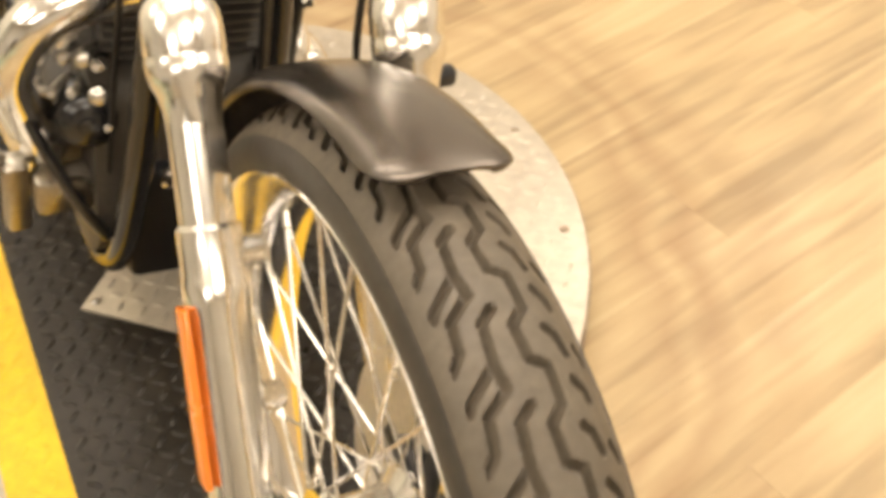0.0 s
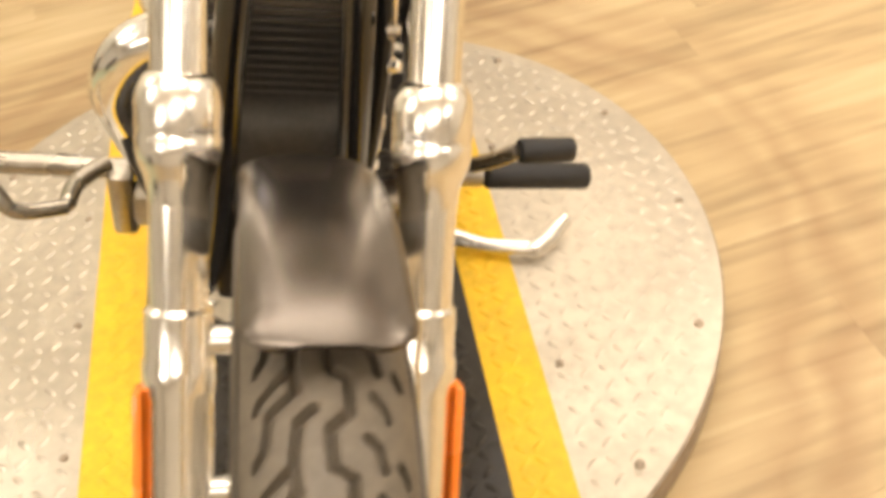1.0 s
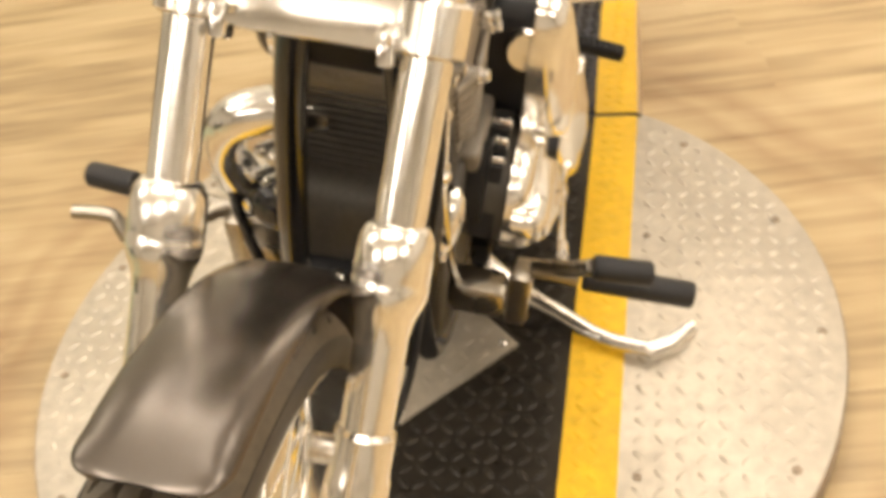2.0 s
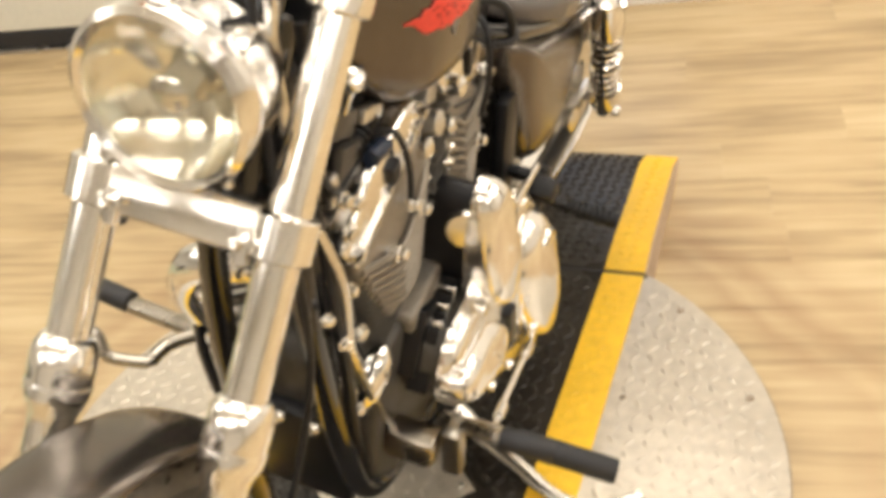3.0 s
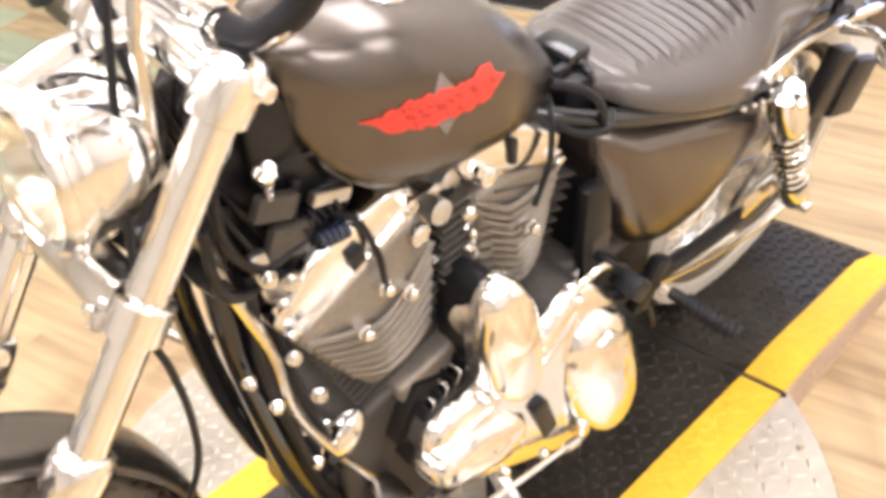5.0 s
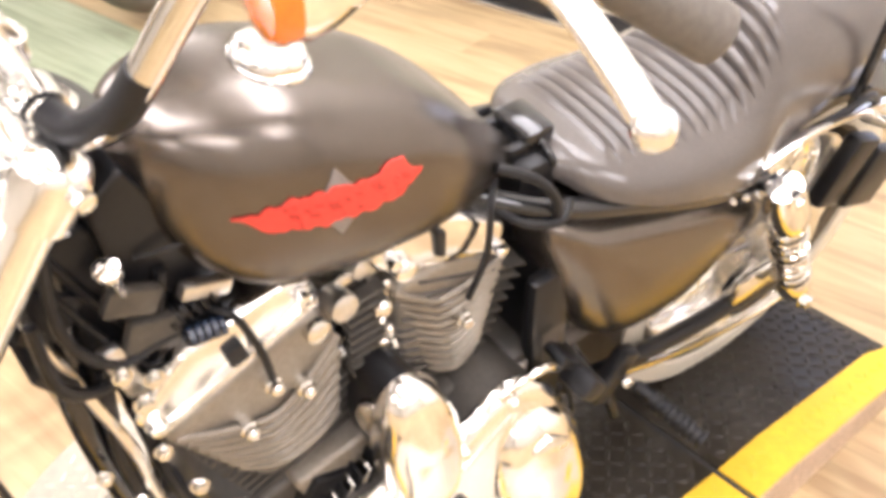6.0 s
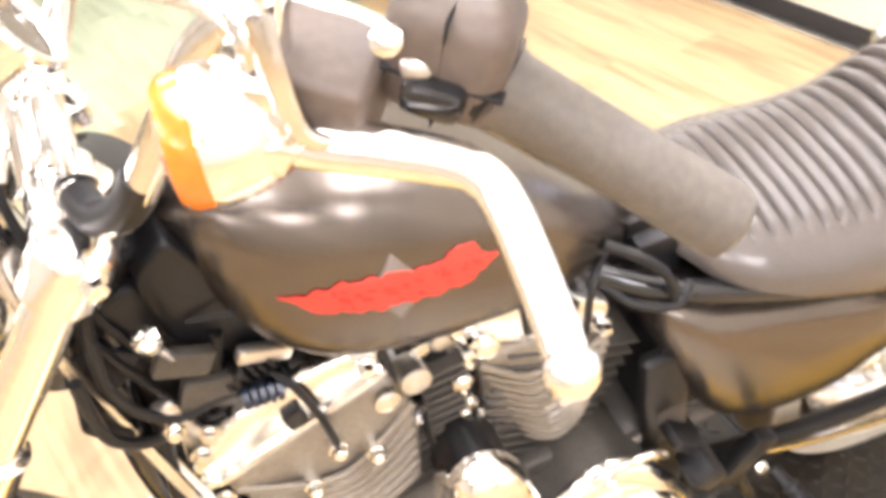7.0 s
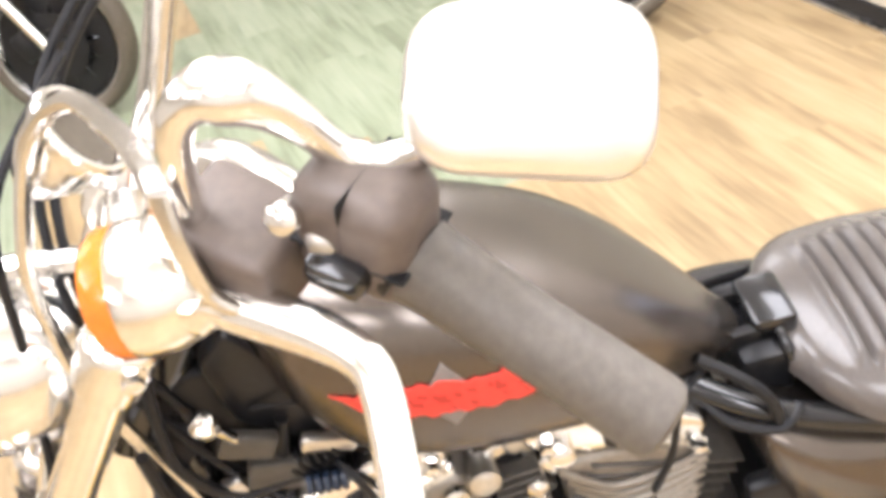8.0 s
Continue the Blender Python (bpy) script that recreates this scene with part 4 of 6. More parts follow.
bm = B()
rings = []
N = 620
arc, last = 0.0, None
for i in range(N + 1):
    y = SY[0] + (SY[-1] - SY[0]) * i / N
    z0, z1, hw = seat_at(y)
    slope = (seat_at(y + 0.004)[1] - seat_at(y - 0.004)[1]) / 0.008
    if last is not None and y > 1.036:
        arc += math.hypot(y - last[0], z1 - last[1])
    last = (y, z1)
    ny, nz = -slope / math.hypot(1, slope), 1 / math.hypot(1, slope)
    rib = 0.0120 * math.sqrt(abs(math.sin(math.pi * arc / 0.0205))) - 0.0055
    ring = []
    for j in range(64):
        a = 2 * math.pi * j / 64
        cx, sz = math.cos(a), math.sin(a)
        x = hw * math.copysign(abs(cx) ** (0.76 if sz > 0 else 0.55), cx)
        zm = z0 + min(z1 - z0, 0.15) * 0.32
        z = zm + ((z1 - zm) * abs(sz) if sz > 0 else -(zm - z0) * abs(sz) ** 0.4)
        off = 0.0
        if sz > 0 and 1.036 < y < 1.336 and abs(x) < hw * 0.70:
            off = rib * min(1.0, (hw * 0.70 - abs(x)) / 0.010, (y - 1.036) / 0.01, (1.336 - y) / 0.006)
        ring.append((x, y + ny * off, z + nz * off))
    rings.append(ring)
loft(bm, rings)
seat = part("seat", bm, LEATHER, bike, "black pleated two-up vinyl seat")
bm = B()
pts = []
for a in range(0, 181, 12):
    pts.append((0.050 * math.cos(radians(a)), 0.986 - 0.004 * math.sin(radians(a)), 0.738 + 0.026 * math.sin(radians(a))))
sweep(bm, pts, 0.0055, 10)
part("nose_trim", bm, BLACK_GLOSS, seat, "gloss black piping at the seat nose")
for y in (1.24, 1.27, 1.295):
    bm = B()
    bolt(bm, (0.135, y, 0.612 - (y - 1.24) * 0.3), (1, 0, 0), 0.004)
    part("rail_screw", bm, CHROME, seat)

# ---- battery cover ----
out = rounded([(0.940, 0.716), (1.014, 0.680), (1.074, 0.656), (1.205, 0.607), (1.350, 0.556), (1.380, 0.512), (1.317, 0.455), (1.242, 0.403), (1.148, 0.400), (1.089, 0.416), (1.033, 0.459), (0.990, 0.529), (0.959, 0.601), (0.936, 0.674)], 0.022, 6)
bm = B()
mid = sum((Vector(q) for q in out), Vector((0, 0))) / len(out)
loft(bm, [[(x, mid.x + (q[0] - mid.x) * f, mid.y + (q[1] - mid.y) * f) for q in out] for x, f in ((0.02, 1), (0.090, 1), (0.102, 0.992), (0.111, 0.97), (0.119, 0.93), (0.126, 0.87), (0.132, 0.78), (0.136, 0.66), (0.139, 0.50), (0.1405, 0.30), (0.141, 0.02))])
cover = part("side_cover", bm, DENIM, bike, "matte black battery side cover")
bm = B()
loft(bm, [[(x, mid.x + (q[0] - mid.x) * f, mid.y + (q[1] - mid.y) * f) for q in out] for x, f in ((-0.02, 1), (-0.095, 1), (-0.115, 0.95), (-0.128, 0.80), (-0.134, 0.5), (-0.135, 0.02))])
part("oil_tank", bm, DENIM, bike, "matte black oil tank")
bm = B()
cuboid(bm, (0.02, 1.05, 0.56), (0.16, 0.20, 0.20), 0.02)
part("battery_box", bm, BLACK_SATIN, bike)
bm = B()
cuboid(bm, (0.105, 0.975, 0.485), (0.026, 0.045, 0.085), 0.006, pose(0, 0, 0, 8))
plug = part("connector_box", bm, GREY_CASE, bike, "grey wiring connector with a red tag")
bm = B()
cuboid(bm, (0.106, 0.955, 0.540), (0.014, 0.018, 0.014), 0.004)
part("tag", bm, RED_TAG, plug, "red wire tag")

# ---- engine ----
bm = B()
dome(bm, rounded([(0.525, 0.455), (0.60, 0.490), (0.70, 0.475), (0.86, 0.480), (0.985, 0.455), (1.01, 0.25), (0.96, 0.17), (0.60, 0.17), (0.53, 0.24)], 0.03), -0.105, 0.098, 0.012)
engine = part("crankcase", bm, GREY_CASE, bike, "dark grey V-twin crankcase")
bm = B()
dome(bm, rounded([(0.60, 0.495), (0.725, 0.525), (0.735, 0.45), (0.62, 0.43)], 0.012), 0.02, 0.112, 0.008)
part("cylinder_base", bm, SILVER, engine)
bm = B()
dome(bm, rounded([(0.76, 0.50), (0.85, 0.50), (0.86, 0.44), (0.76, 0.44)], 0.012), 0.02, 0.108, 0.008)
part("cylinder_base", bm, GREY_CASE, engine)
for tilt, base_y, n0, n1 in ((-1, 0.690, 0.10, 0.30), (1, 0.735, 0.10, 0.31)):
    dirv = Vector((0, tilt * 0.383, 0.924))
    o = Vector((0, base_y, 0.385))
    for k in range(13):
        s = n0 + (n1 - n0) * k / 12
        c = o + dirv * s
        bm = B()
        cuboid(bm, c, (0.178, 0.168, 0.0045), 0.0018, Matrix.Rotation(radians(-tilt * 22.5), 4, "X"), 1)
        part("cooling_fin", bm, GREY_CASE, engine)
    bm = B()
    lathe(bm, [(n0 - 0.03, 0.064), (n1, 0.064)], o, dirv, 24)
    part("cylinder", bm, BLACK_SATIN, engine)


def ribbed_head(outline, left, mid, right, count, x0, x1, thick):
    bm = B()
    dome(bm, rounded(outline, 0.022, 5), x0, x1, 0.012, 4)
    hd = part("cylinder_head", bm, SILVER, engine, "silver ribbed cylinder head cover")
    for k in range(count):
        t = k / (count - 1)
        p = [Vector(a).lerp(Vector(b), t) for a, b in (left, mid, right)]
        line = curve([(x1 - 0.002, *p[0]), (x1 + 0.0070, *p[0].lerp(p[1], 0.45)), (x1 + 0.0085, *p[1]), (x1 + 0.0070, *p[1].lerp(p[2], 0.55)), (x1 - 0.002, *p[2])], 5)
        bm = B()
        sweep(bm, line, thick, 8)
        part("rib", bm, SILVER, hd)
    return hd


hf = ribbed_head([(0.476, 0.676), (0.525, 0.585), (0.584, 0.500), (0.640, 0.512), (0.676, 0.540), (0.680, 0.665), (0.662, 0.742), (0.645, 0.752), (0.604, 0.734), (0.548, 0.708)],
                 ((0.490, 0.664), (0.548, 0.560)), ((0.590, 0.632), (0.602, 0.540)), ((0.673, 0.695), (0.672, 0.560)), 7, -0.08, 0.091, 0.0048)
hr = ribbed_head([(0.744, 0.712), (0.750, 0.640), (0.752, 0.592), (0.785, 0.545), (0.832, 0.516), (0.862, 0.528), (0.888, 0.565), (0.898, 0.605), (0.890, 0.668), (0.83, 0.712)],
                 ((0.746, 0.704), (0.800, 0.536)), ((0.800, 0.668), (0.836, 0.522)), ((0.894, 0.672), (0.876, 0.552)), 10, -0.08, 0.085, 0.0046)
for y, z, hd in ((0.625, 0.657, hf), (0.559, 0.639, hf), (0.590, 0.690, hf), (0.829, 0.624, hr)):
    bm = B()
    lathe(bm, [(-0.01, 0.0105), (0.012, 0.0100), (0.014, 0.0075), (0.020, 0.0072), (0.022, 0.005)], (0.094, y, z), (1, 0, 0.15), 16)
    part("head_bolt", bm, CHROME, hd, "chrome head bolt")


def rocker(outline, bands):
    bm = B()
    dome(bm, rounded(outline, 0.012, 4), -0.085, 0.088, 0.010)
    rk = part("rocker_cover", bm, CHROME, engine, "chrome rocker cover")
    a, b = Vector(outline[0]), Vector(outline[-1])
    for y, z in bands:
        bm = B()
        bolt(bm, (0.088, y, z), (1, 0, 0), 0.0075, 0.012)
        part("bolt", bm, CHROME, rk)
    return rk


rk = rocker([(0.455, 0.712), (0.474, 0.680), (0.650, 0.762), (0.648, 0.792), (0.615, 0.806), (0.51, 0.776)], ((0.474, 0.704), (0.632, 0.785)))
bm = B()
dome(bm, rounded([(0.470, 0.690), (0.474, 0.682), (0.652, 0.764), (0.650, 0.773)], 0.003), -0.088, 0.093, 0.003)
part("gasket_rim", bm, CHROME_DULL, rk)
bm = B()
dome(bm, rounded([(0.548, 0.762), (0.554, 0.738), (0.572, 0.746), (0.566, 0.770)], 0.003), 0.05, 0.098, 0.002)
part("lead_clip", bm, BLACK_SATIN, rk)
rk = rocker([(0.712, 0.772), (0.726, 0.750), (0.775, 0.722), (0.840, 0.702), (0.888, 0.684), (0.894, 0.728), (0.830, 0.776), (0.778, 0.800), (0.732, 0.798)], ((0.736, 0.768), (0.880, 0.700)))
bm = B()
dome(bm, rounded([(0.786, 0.782), (0.790, 0.742), (0.802, 0.736), (0.800, 0.778)], 0.004), 0.05, 0.095, 0.003)
part("lead_clip", bm, BLACK_SATIN, rk)

# finned edge of the front cylinder, seen beside its head cover
bm = B()
cuboid(bm, (0.066, 0.710, 0.610), (0.03, 0.030, 0.275), 0.004, pose(0, 0, 0, 4))
column = part("cylinder_edge", bm, BLACK_SATIN, engine, "black finned cylinder edge")
for k in range(18):
    bm = B()
    cuboid(bm, (0.080, 0.718 - k * 0.0008, 0.486 + k * 0.0148), (0.034, 0.046, 0.0046), 0.0012, pose(0, 0, 0, 6), 1)
    part("fin", bm, GREY_CASE, column)

# intake between the cylinders
bm = B()
lathe(bm, [(-0.09, 0.030), (0.02, 0.030), (0.025, 0.038), (0.055, 0.038), (0.06, 0.028)], (0.0, 0.705, 0.69), (1, 0, 0.05), 24)
carb = part("carburettor", bm, BLACK_SATIN, bike, "black carburettor between the cylinders")
for y, z, r, mt in ((0.690, 0.735, 0.020, CHROME_DULL), (0.715, 0.748, 0.016, ALUMINIUM), (0.672, 0.715, 0.017, ALUMINIUM), (0.738, 0.70, 0.015, CHROME)):
    bm = B()
    lathe(bm, [(-0.03, r * 0.8), (0.0, r), (0.012, r), (0.016, r * 0.6)], (0.062, y, z), (1, 0.1, 0.15), 16)
    part("fitting", bm, mt, carb)
bm = B()
cuboid(bm, (0.078, 0.70, 0.675), (0.02, 0.085, 0.028), 0.005, pose(0, 0, 0, 28))
part("linkage_plate", bm, BLACK_GLOSS, carb)
for y, z in ((0.676, 0.663), (0.722, 0.69), (0.735, 0.655), (0.742, 0.63)):
    bm = B()
    bolt(bm, (0.089, y, z), (1, 0, 0), 0.005)
    part("bolt", bm, CHROME, carb)

# horn cover
hn = rounded([(0.674, 0.562), (0.681, 0.640), (0.706, 0.662), (0.738, 0.650), (0.767, 0.600), (0.780, 0.535), (0.768, 0.452), (0.728, 0.440), (0.690, 0.472)], 0.030, 6)
bm = B()
dome(bm, hn, 0.146, 0.196, 0.030, 7, tilt=0.14)
horn = part("horn_cover", bm, FORK_CHROME, bike, "rounded chrome horn cover")
bm = B()
lathe(bm, [(-0.03, 0.024), (0.010, 0.027), (0.018, 0.024), (0.020, 0.004)], (0.138, 0.698, 0.592), (0.35, -1, 0.1), 24)
part("horn_trim", bm, CHROME_DULL, horn, "round chrome face of the horn")
bm = B()
dome(bm, [(0.725 + (q[0] - 0.725) * 0.8, 0.565 + (q[1] - 0.565) * 0.8) for q in hn], 0.085, 0.150, 0.008)
part("horn_back", bm, BLACK_SATIN, horn, "black back of the horn")

# primary drive cover, on the dark inner case
po = rounded([(0.592, 0.400), (0.604, 0.448), (0.638, 0.474), (0.705, 0.472), (0.795, 0.484), (0.842, 0.522), (0.885, 0.528), (0.935, 0.482), (0.995, 0.370), (1.012, 0.280), (0.995, 0.215), (0.940, 0.190), (0.860, 0.205), (0.745, 0.262), (0.655, 0.315), (0.602, 0.355)], 0.03, 5)
bm = B()
dome(bm, [(0.80 + (q[0] - 0.80) * 0.95, 0.36 + (q[1] - 0.36) * 0.93) for q in po], 0.06, 0.152, 0.006)
part("inner_case", bm, GREY_CASE, engine, "dark grey inner primary case")
bm = B()
dome(bm, po, 0.150, 0.186, 0.022, 6, tilt=0.12)
prim = part("primary_cover", bm, FORK_CHROME, bike, "chrome primary drive cover")
c0 = Vector((0.672, 0.388))
bm = B()
dome(bm, [(c0.x + 0.092 * math.cos(a) * 0.94 - 0.046 * math.sin(a) * 0.15, c0.y - 0.092 * math.cos(a) * 0.12 + 0.048 * math.sin(a)) for a in np.linspace(0, 2 * math.pi, 40, endpoint=False)], 0.16, 0.208, 0.032, 7, tilt=0.12)
part("alternator_bulge", bm, FORK_CHROME, prim)
bm = B()
dome(bm, [(0.912 + 0.080 * math.cos(a), 0.342 + 0.128 * math.sin(a) - 0.040 * math.cos(a)) for a in np.linspace(0, 2 * math.pi, 44, endpoint=False)], 0.16, 0.222, 0.042, 8, tilt=0.14)
part("clutch_bulge", bm, FORK_CHROME, prim)
for y, z in ((0.690, 0.462), (0.79, 0.474), (0.862, 0.516), (0.80, 0.255), (0.610, 0.425), (0.79, 0.37), (0.72, 0.288)):
    bm = B()
    lathe(bm, [(-0.020, 0.009), (0.004, 0.009), (0.008, 0.006)], (0.186 + 0.12 * (0.36 - z), y, z), (1, 0, 0), 14)
    part("cover_screw", bm, CHROME, prim)
for a_, b_ in (((0.612, 0.452), (0.800, 0.470)), ((0.800, 0.470), (0.862, 0.512))):
    bm = B()
    sweep(bm, [(0.186 + 0.12 * (0.36 - z) + 0.001, y, z) for y, z in ((a_[0], a_[1] - 0.020), ((a_[0] + b_[0]) / 2, (a_[1] + b_[1]) / 2 - 0.020), (b_[0], b_[1] - 0.020))], 0.0055, 10)
    part("raised_rib", bm, CHROME, prim)
# shade between the bulges, put on as a thin black plate
bm = B()
dome(bm, rounded([(0.762, 0.392), (0.788, 0.400), (0.826, 0.300), (0.800, 0.286)], 0.010), 0.170, 0.199, 0.004)
part("shade_plate", bm, BLACK_SATIN, prim, "black plate standing for the shade between the two bulges")
bm = B()
cuboid(bm, (0.209, 0.668, 0.390), (0.004, 0.030, 0.007), 0.0015, pose(0, 0, 0, 25))
part("slot", bm, BLACK_SATIN, prim, "dark inspection slot")
bm = B()
dome(bm, rounded([(0.868, 0.440), (0.900, 0.455), (0.940, 0.420), (0.925, 0.395)], 0.012), 0.195, 0.212, 0.005)
part("badge_plate", bm, CHROME_DULL, prim)
bm = B()
sweep(bm, curve([(0.165, 0.842, 0.530), (0.172, 0.868, 0.552), (0.172, 0.905, 0.552), (0.165, 0.932, 0.520)], 5), 0.0055, 8)
part("cable_bracket", bm, CHROME, prim, "bent chrome cable bracket")
bm = B()
cuboid(bm, (0.165, 0.992, 0.448), (0.05, 0.045, 0.035), 0.008, pose(0, 0, 0, -50))
cuboid(bm, (0.125, 0.985, 0.470), (0.06, 0.07, 0.016), 0.006, pose(0, 0, 0, -45))
part("cover_bracket", bm, BLACK_SATIN, prim)
bm = B()
lathe(bm, [(-0.07, 0.046), (0.020, 0.046), (0.032, 0.040), (0.036, 0.012)], (0.075, 0.938, 0.440), (1, 0, 0.05), 32)
starter = part("starter_motor", bm, GREY_CASE, bike, "grey starter motor with a finned end")
for k in range(9):
    bm = B()
    cuboid(bm, (0.096, 0.858 + k * 0.0095, 0.400 + k * 0.0052), (0.030, 0.0042, 0.080), 0.0012, pose(0, 0, 0, -28), 1)
    part("fin", bm, ALUMINIUM, starter)
bm = B()
cuboid(bm, (0.100, 0.690, 0.472), (0.028, 0.085, 0.014), 0.004, pose(0, 0, 0, 8))
part("cylinder_flange", bm, ALUMINIUM, engine, "bare aluminium flange at the cylinder foot")
bm = B()
cuboid(bm, (0.098, 0.645, 0.435), (0.05, 0.085, 0.10), 0.006, pose(0, 0, 0, -20))
regulator = part("regulator", bm, BLACK_SATIN, bike, "black finned regulator with bright edges")
for k in range(7):
    bm = B()
    cuboid(bm, (0.124, 0.612 + k * 0.011, 0.418 + k * 0.006), (0.030, 0.004, 0.095), 0.001, pose(0, 0, 0, -20), 1)
    part("fin", bm, CHROME_DULL if k % 2 else BLACK_SATIN, regulator)
bm = B()
lathe(bm, [(-0.045, 0.004), (-0.04, 0.013), (-0.02, 0.020), (0.01, 0.021), (0.032, 0.015), (0.044, 0.005)], (0.088, 0.532, 0.452), (0.15, 0.45, 0.85), 22)
oilcap = part("oil_filter_cap", bm, CHROME, bike, "pointed chrome filter cap")
bm = B()
lathe(bm, [(0, 0.008), (0.05, 0.007)], (0.07, 0.52, 0.47), (-0.2, -1, 0.2), 12)
part("stub", bm, CHROME, oilcap)
bm = B()
cuboid(bm, (0, 0.53, 0.28), (0.15, 0.05, 0.16), 0.012)
bm2 = part("oil_cooler", bm, BLACK_SATIN, bike, "black block between the down tubes")
for x, z in ((-0.03, 0.37), (0.02, 0.37)):
    bm = B()
    lathe(bm, [(0, 0.011), (0.012, 0.011), (0.016, 0.006)], (x, 0.508, z - 0.02), (0, -1, 0.3), 14)
    part("union", bm, CHROME, bm2)
bm = B()
cuboid(bm, (-0.03, 0.57, 0.56), (0.12, 0.03, 0.20), 0.01, pose(0, 0, 0, 20))
part("front_cylinder_shroud", bm, BLACK_SATIN, engine)

# exhaust on the far side
bm = B()
sweep(bm, curve([(-0.05, 0.545, 0.575), (-0.11, 0.535, 0.565), (-0.155, 0.535, 0.540), (-0.178, 0.548, 0.485), (-0.168, 0.565, 0.43), (-0.150, 0.60, 0.35), (-0.150, 0.68, 0.285), (-0.165, 0.90, 0.255), (-0.165, 1.10, 0.25)], 7), 0.0270, 20)
ex = part("exhaust_pipe", bm, CHROME, bike, "chrome exhaust header and silencer")
bm = B()
sweep(bm, [(-0.165, 1.05, 0.25), (-0.165, 1.10, 0.25), (-0.168, 1.72, 0.27), (-0.168, 1.76, 0.272)], [0.026, 0.042, 0.044, 0.032], 20)
part("silencer", bm, CHROME, ex)
bm = B()
sweep(bm, curve([(-0.05, 0.88, 0.60), (-0.13, 0.93, 0.56), (-0.17, 0.93, 0.45), (-0.17, 1.0, 0.36), (-0.168, 1.25, 0.36), (-0.168, 1.72, 0.37)], 6), 0.026, 16)
part("rear_header", bm, CHROME, ex)
bm = B()
dome(bm, [(0.70 + 0.085 * math.cos(a), 0.60 + 0.07 * math.sin(a)) for a in np.linspace(0, 2 * math.pi, 36, endpoint=False)], -0.08, -0.165, 0.03, 5)
ac = part("air_cleaner", bm, BLACK_GLOSS, bike, "oval black air cleaner")
bm = B()
dome(bm, [(0.72 + 0.10 * math.cos(a), 0.33 + 0.10 * math.sin(a)) for a in np.linspace(0, 2 * math.pi, 36, endpoint=False)], -0.09, -0.135, 0.03, 5)
part("cam_cover", bm, GREY_CASE, bike, "dark grey cam cover")
for y, z, t in ((0.66, 0.47, -0.3), (0.70, 0.47, -0.15), (0.75, 0.47, 0.15), (0.79, 0.47, 0.3)):
    bm = B()
    lathe(bm, [(-0.10, 0.012), (0.10, 0.012)], (-0.105, y, z), (0, t, 1), 12)
    part("pushrod_tube", bm, CHROME, engine)

# ---- foot controls, side stand ----
for sx in (1, -1):
    bm = B()
    cuboid(bm, (sx * 0.135, 0.57, 0.305), (0.07, 0.045, 0.05), 0.010)
    cuboid(bm, (sx * 0.185, 0.595, 0.285), (0.030, 0.030, 0.115), 0.008, pose(0, 0, 0, 12))
    ctl = part("foot_control", bm, TARNISHED, bike, "dull aluminium forward foot control")
    bm = B()
    lathe(bm, [(-0.06, 0.012), (0.0, 0.014), (0.02, 0.014)], (sx * 0.235, 0.615, 0.318), (sx, 0.1, -0.06), 16)
    if sx < 0:
        lathe(bm, [(0.0, 0.0140), (0.094, 0.0140)], (sx * 0.25, 0.617, 0.3175), (sx, 0.1, -0.06), 16)
    part("peg_arm", bm, TARNISHED, ctl)
    bm = B()
    out = 0.0 if sx > 0 else 0.078
    p0, p1 = Vector((sx * (0.262 + out), 0.618 + out * 0.1, 0.317)), Vector((sx * (0.402 + out * 0.1), 0.630 + out * 0.1, 0.309))
    lathe(bm, [(0, 0.0155), (0.003, 0.0175), ((p1 - p0).length - 0.003, 0.0175), ((p1 - p0).length, 0.0155)], p0, p1 - p0, 20)
    part("foot_peg", bm, SEAL, ctl, "black rubber foot peg")
    bm = B()
    q0 = Vector((sx * 0.20, 0.592, 0.345))
    q1 = Vector((sx * 0.262, 0.515, 0.442)) if sx > 0 else Vector((sx * 0.235, 0.515, 0.345))
    sweep(bm, curve([q0, q0.lerp(q1, 0.5) + Vector((sx * 0.012, 0, 0)), q1], 5), [0.010] * 10 + [0.008], 10)
    part("pedal_arm", bm, TARNISHED, ctl, "bright pedal arm")
    bm = B()
    if sx > 0:
        lathe(bm, [(0, 0.0125), (0.003, 0.0145), (0.064, 0.0145), (0.067, 0.0125)], q1, (1, 0.15, -0.06), 18)
        part("shift_peg", bm, SEAL, ctl, "black rubber gear-change peg")
    else:
        sweep(bm, curve([q1, q1 + Vector((-0.05, -0.02, 0.01)), q1 + Vector((-0.075, -0.01, 0.035)), q1 + Vector((-0.12, -0.02, 0.04))], 5), 0.009, 10)
        part("brake_pad", bm, TARNISHED, ctl, "tarnished brake pedal")
bm = B()
sweep(bm, [(0.232, 0.620, 0.332), (0.226, 0.68, 0.312), (0.215, 0.866, 0.246)], 0.0046, 8)
rod = part("shift_rod", bm, CHROME, bike, "thin chrome gear linkage rod")
for p in ((0.229, 0.655, 0.320), (0.217, 0.84, 0.255)):
    bm = B()
    lathe(bm, [(-0.016, 0.008), (0.016, 0.008)], p, (-0.06, 1, -0.36), 10)
    part("rod_end", bm, CHROME, rod)
bm = B()
cuboid(bm, (0.214, 0.872, 0.264), (0.014, 0.022, 0.06), 0.005, pose(0, 0, 0, 12))
part("shift_lever", bm, CHROME, rod)
bm = B()
sweep(bm, curve([(0.10, 0.80, 0.135), (0.17, 0.785, 0.095), (0.25, 0.752, 0.088), (0.32, 0.716, 0.094), (0.395, 0.700, 0.108)], 6), [0.016] * 8 + [0.013] * 8 + [0.012] * 9, 12, flat=0.75)
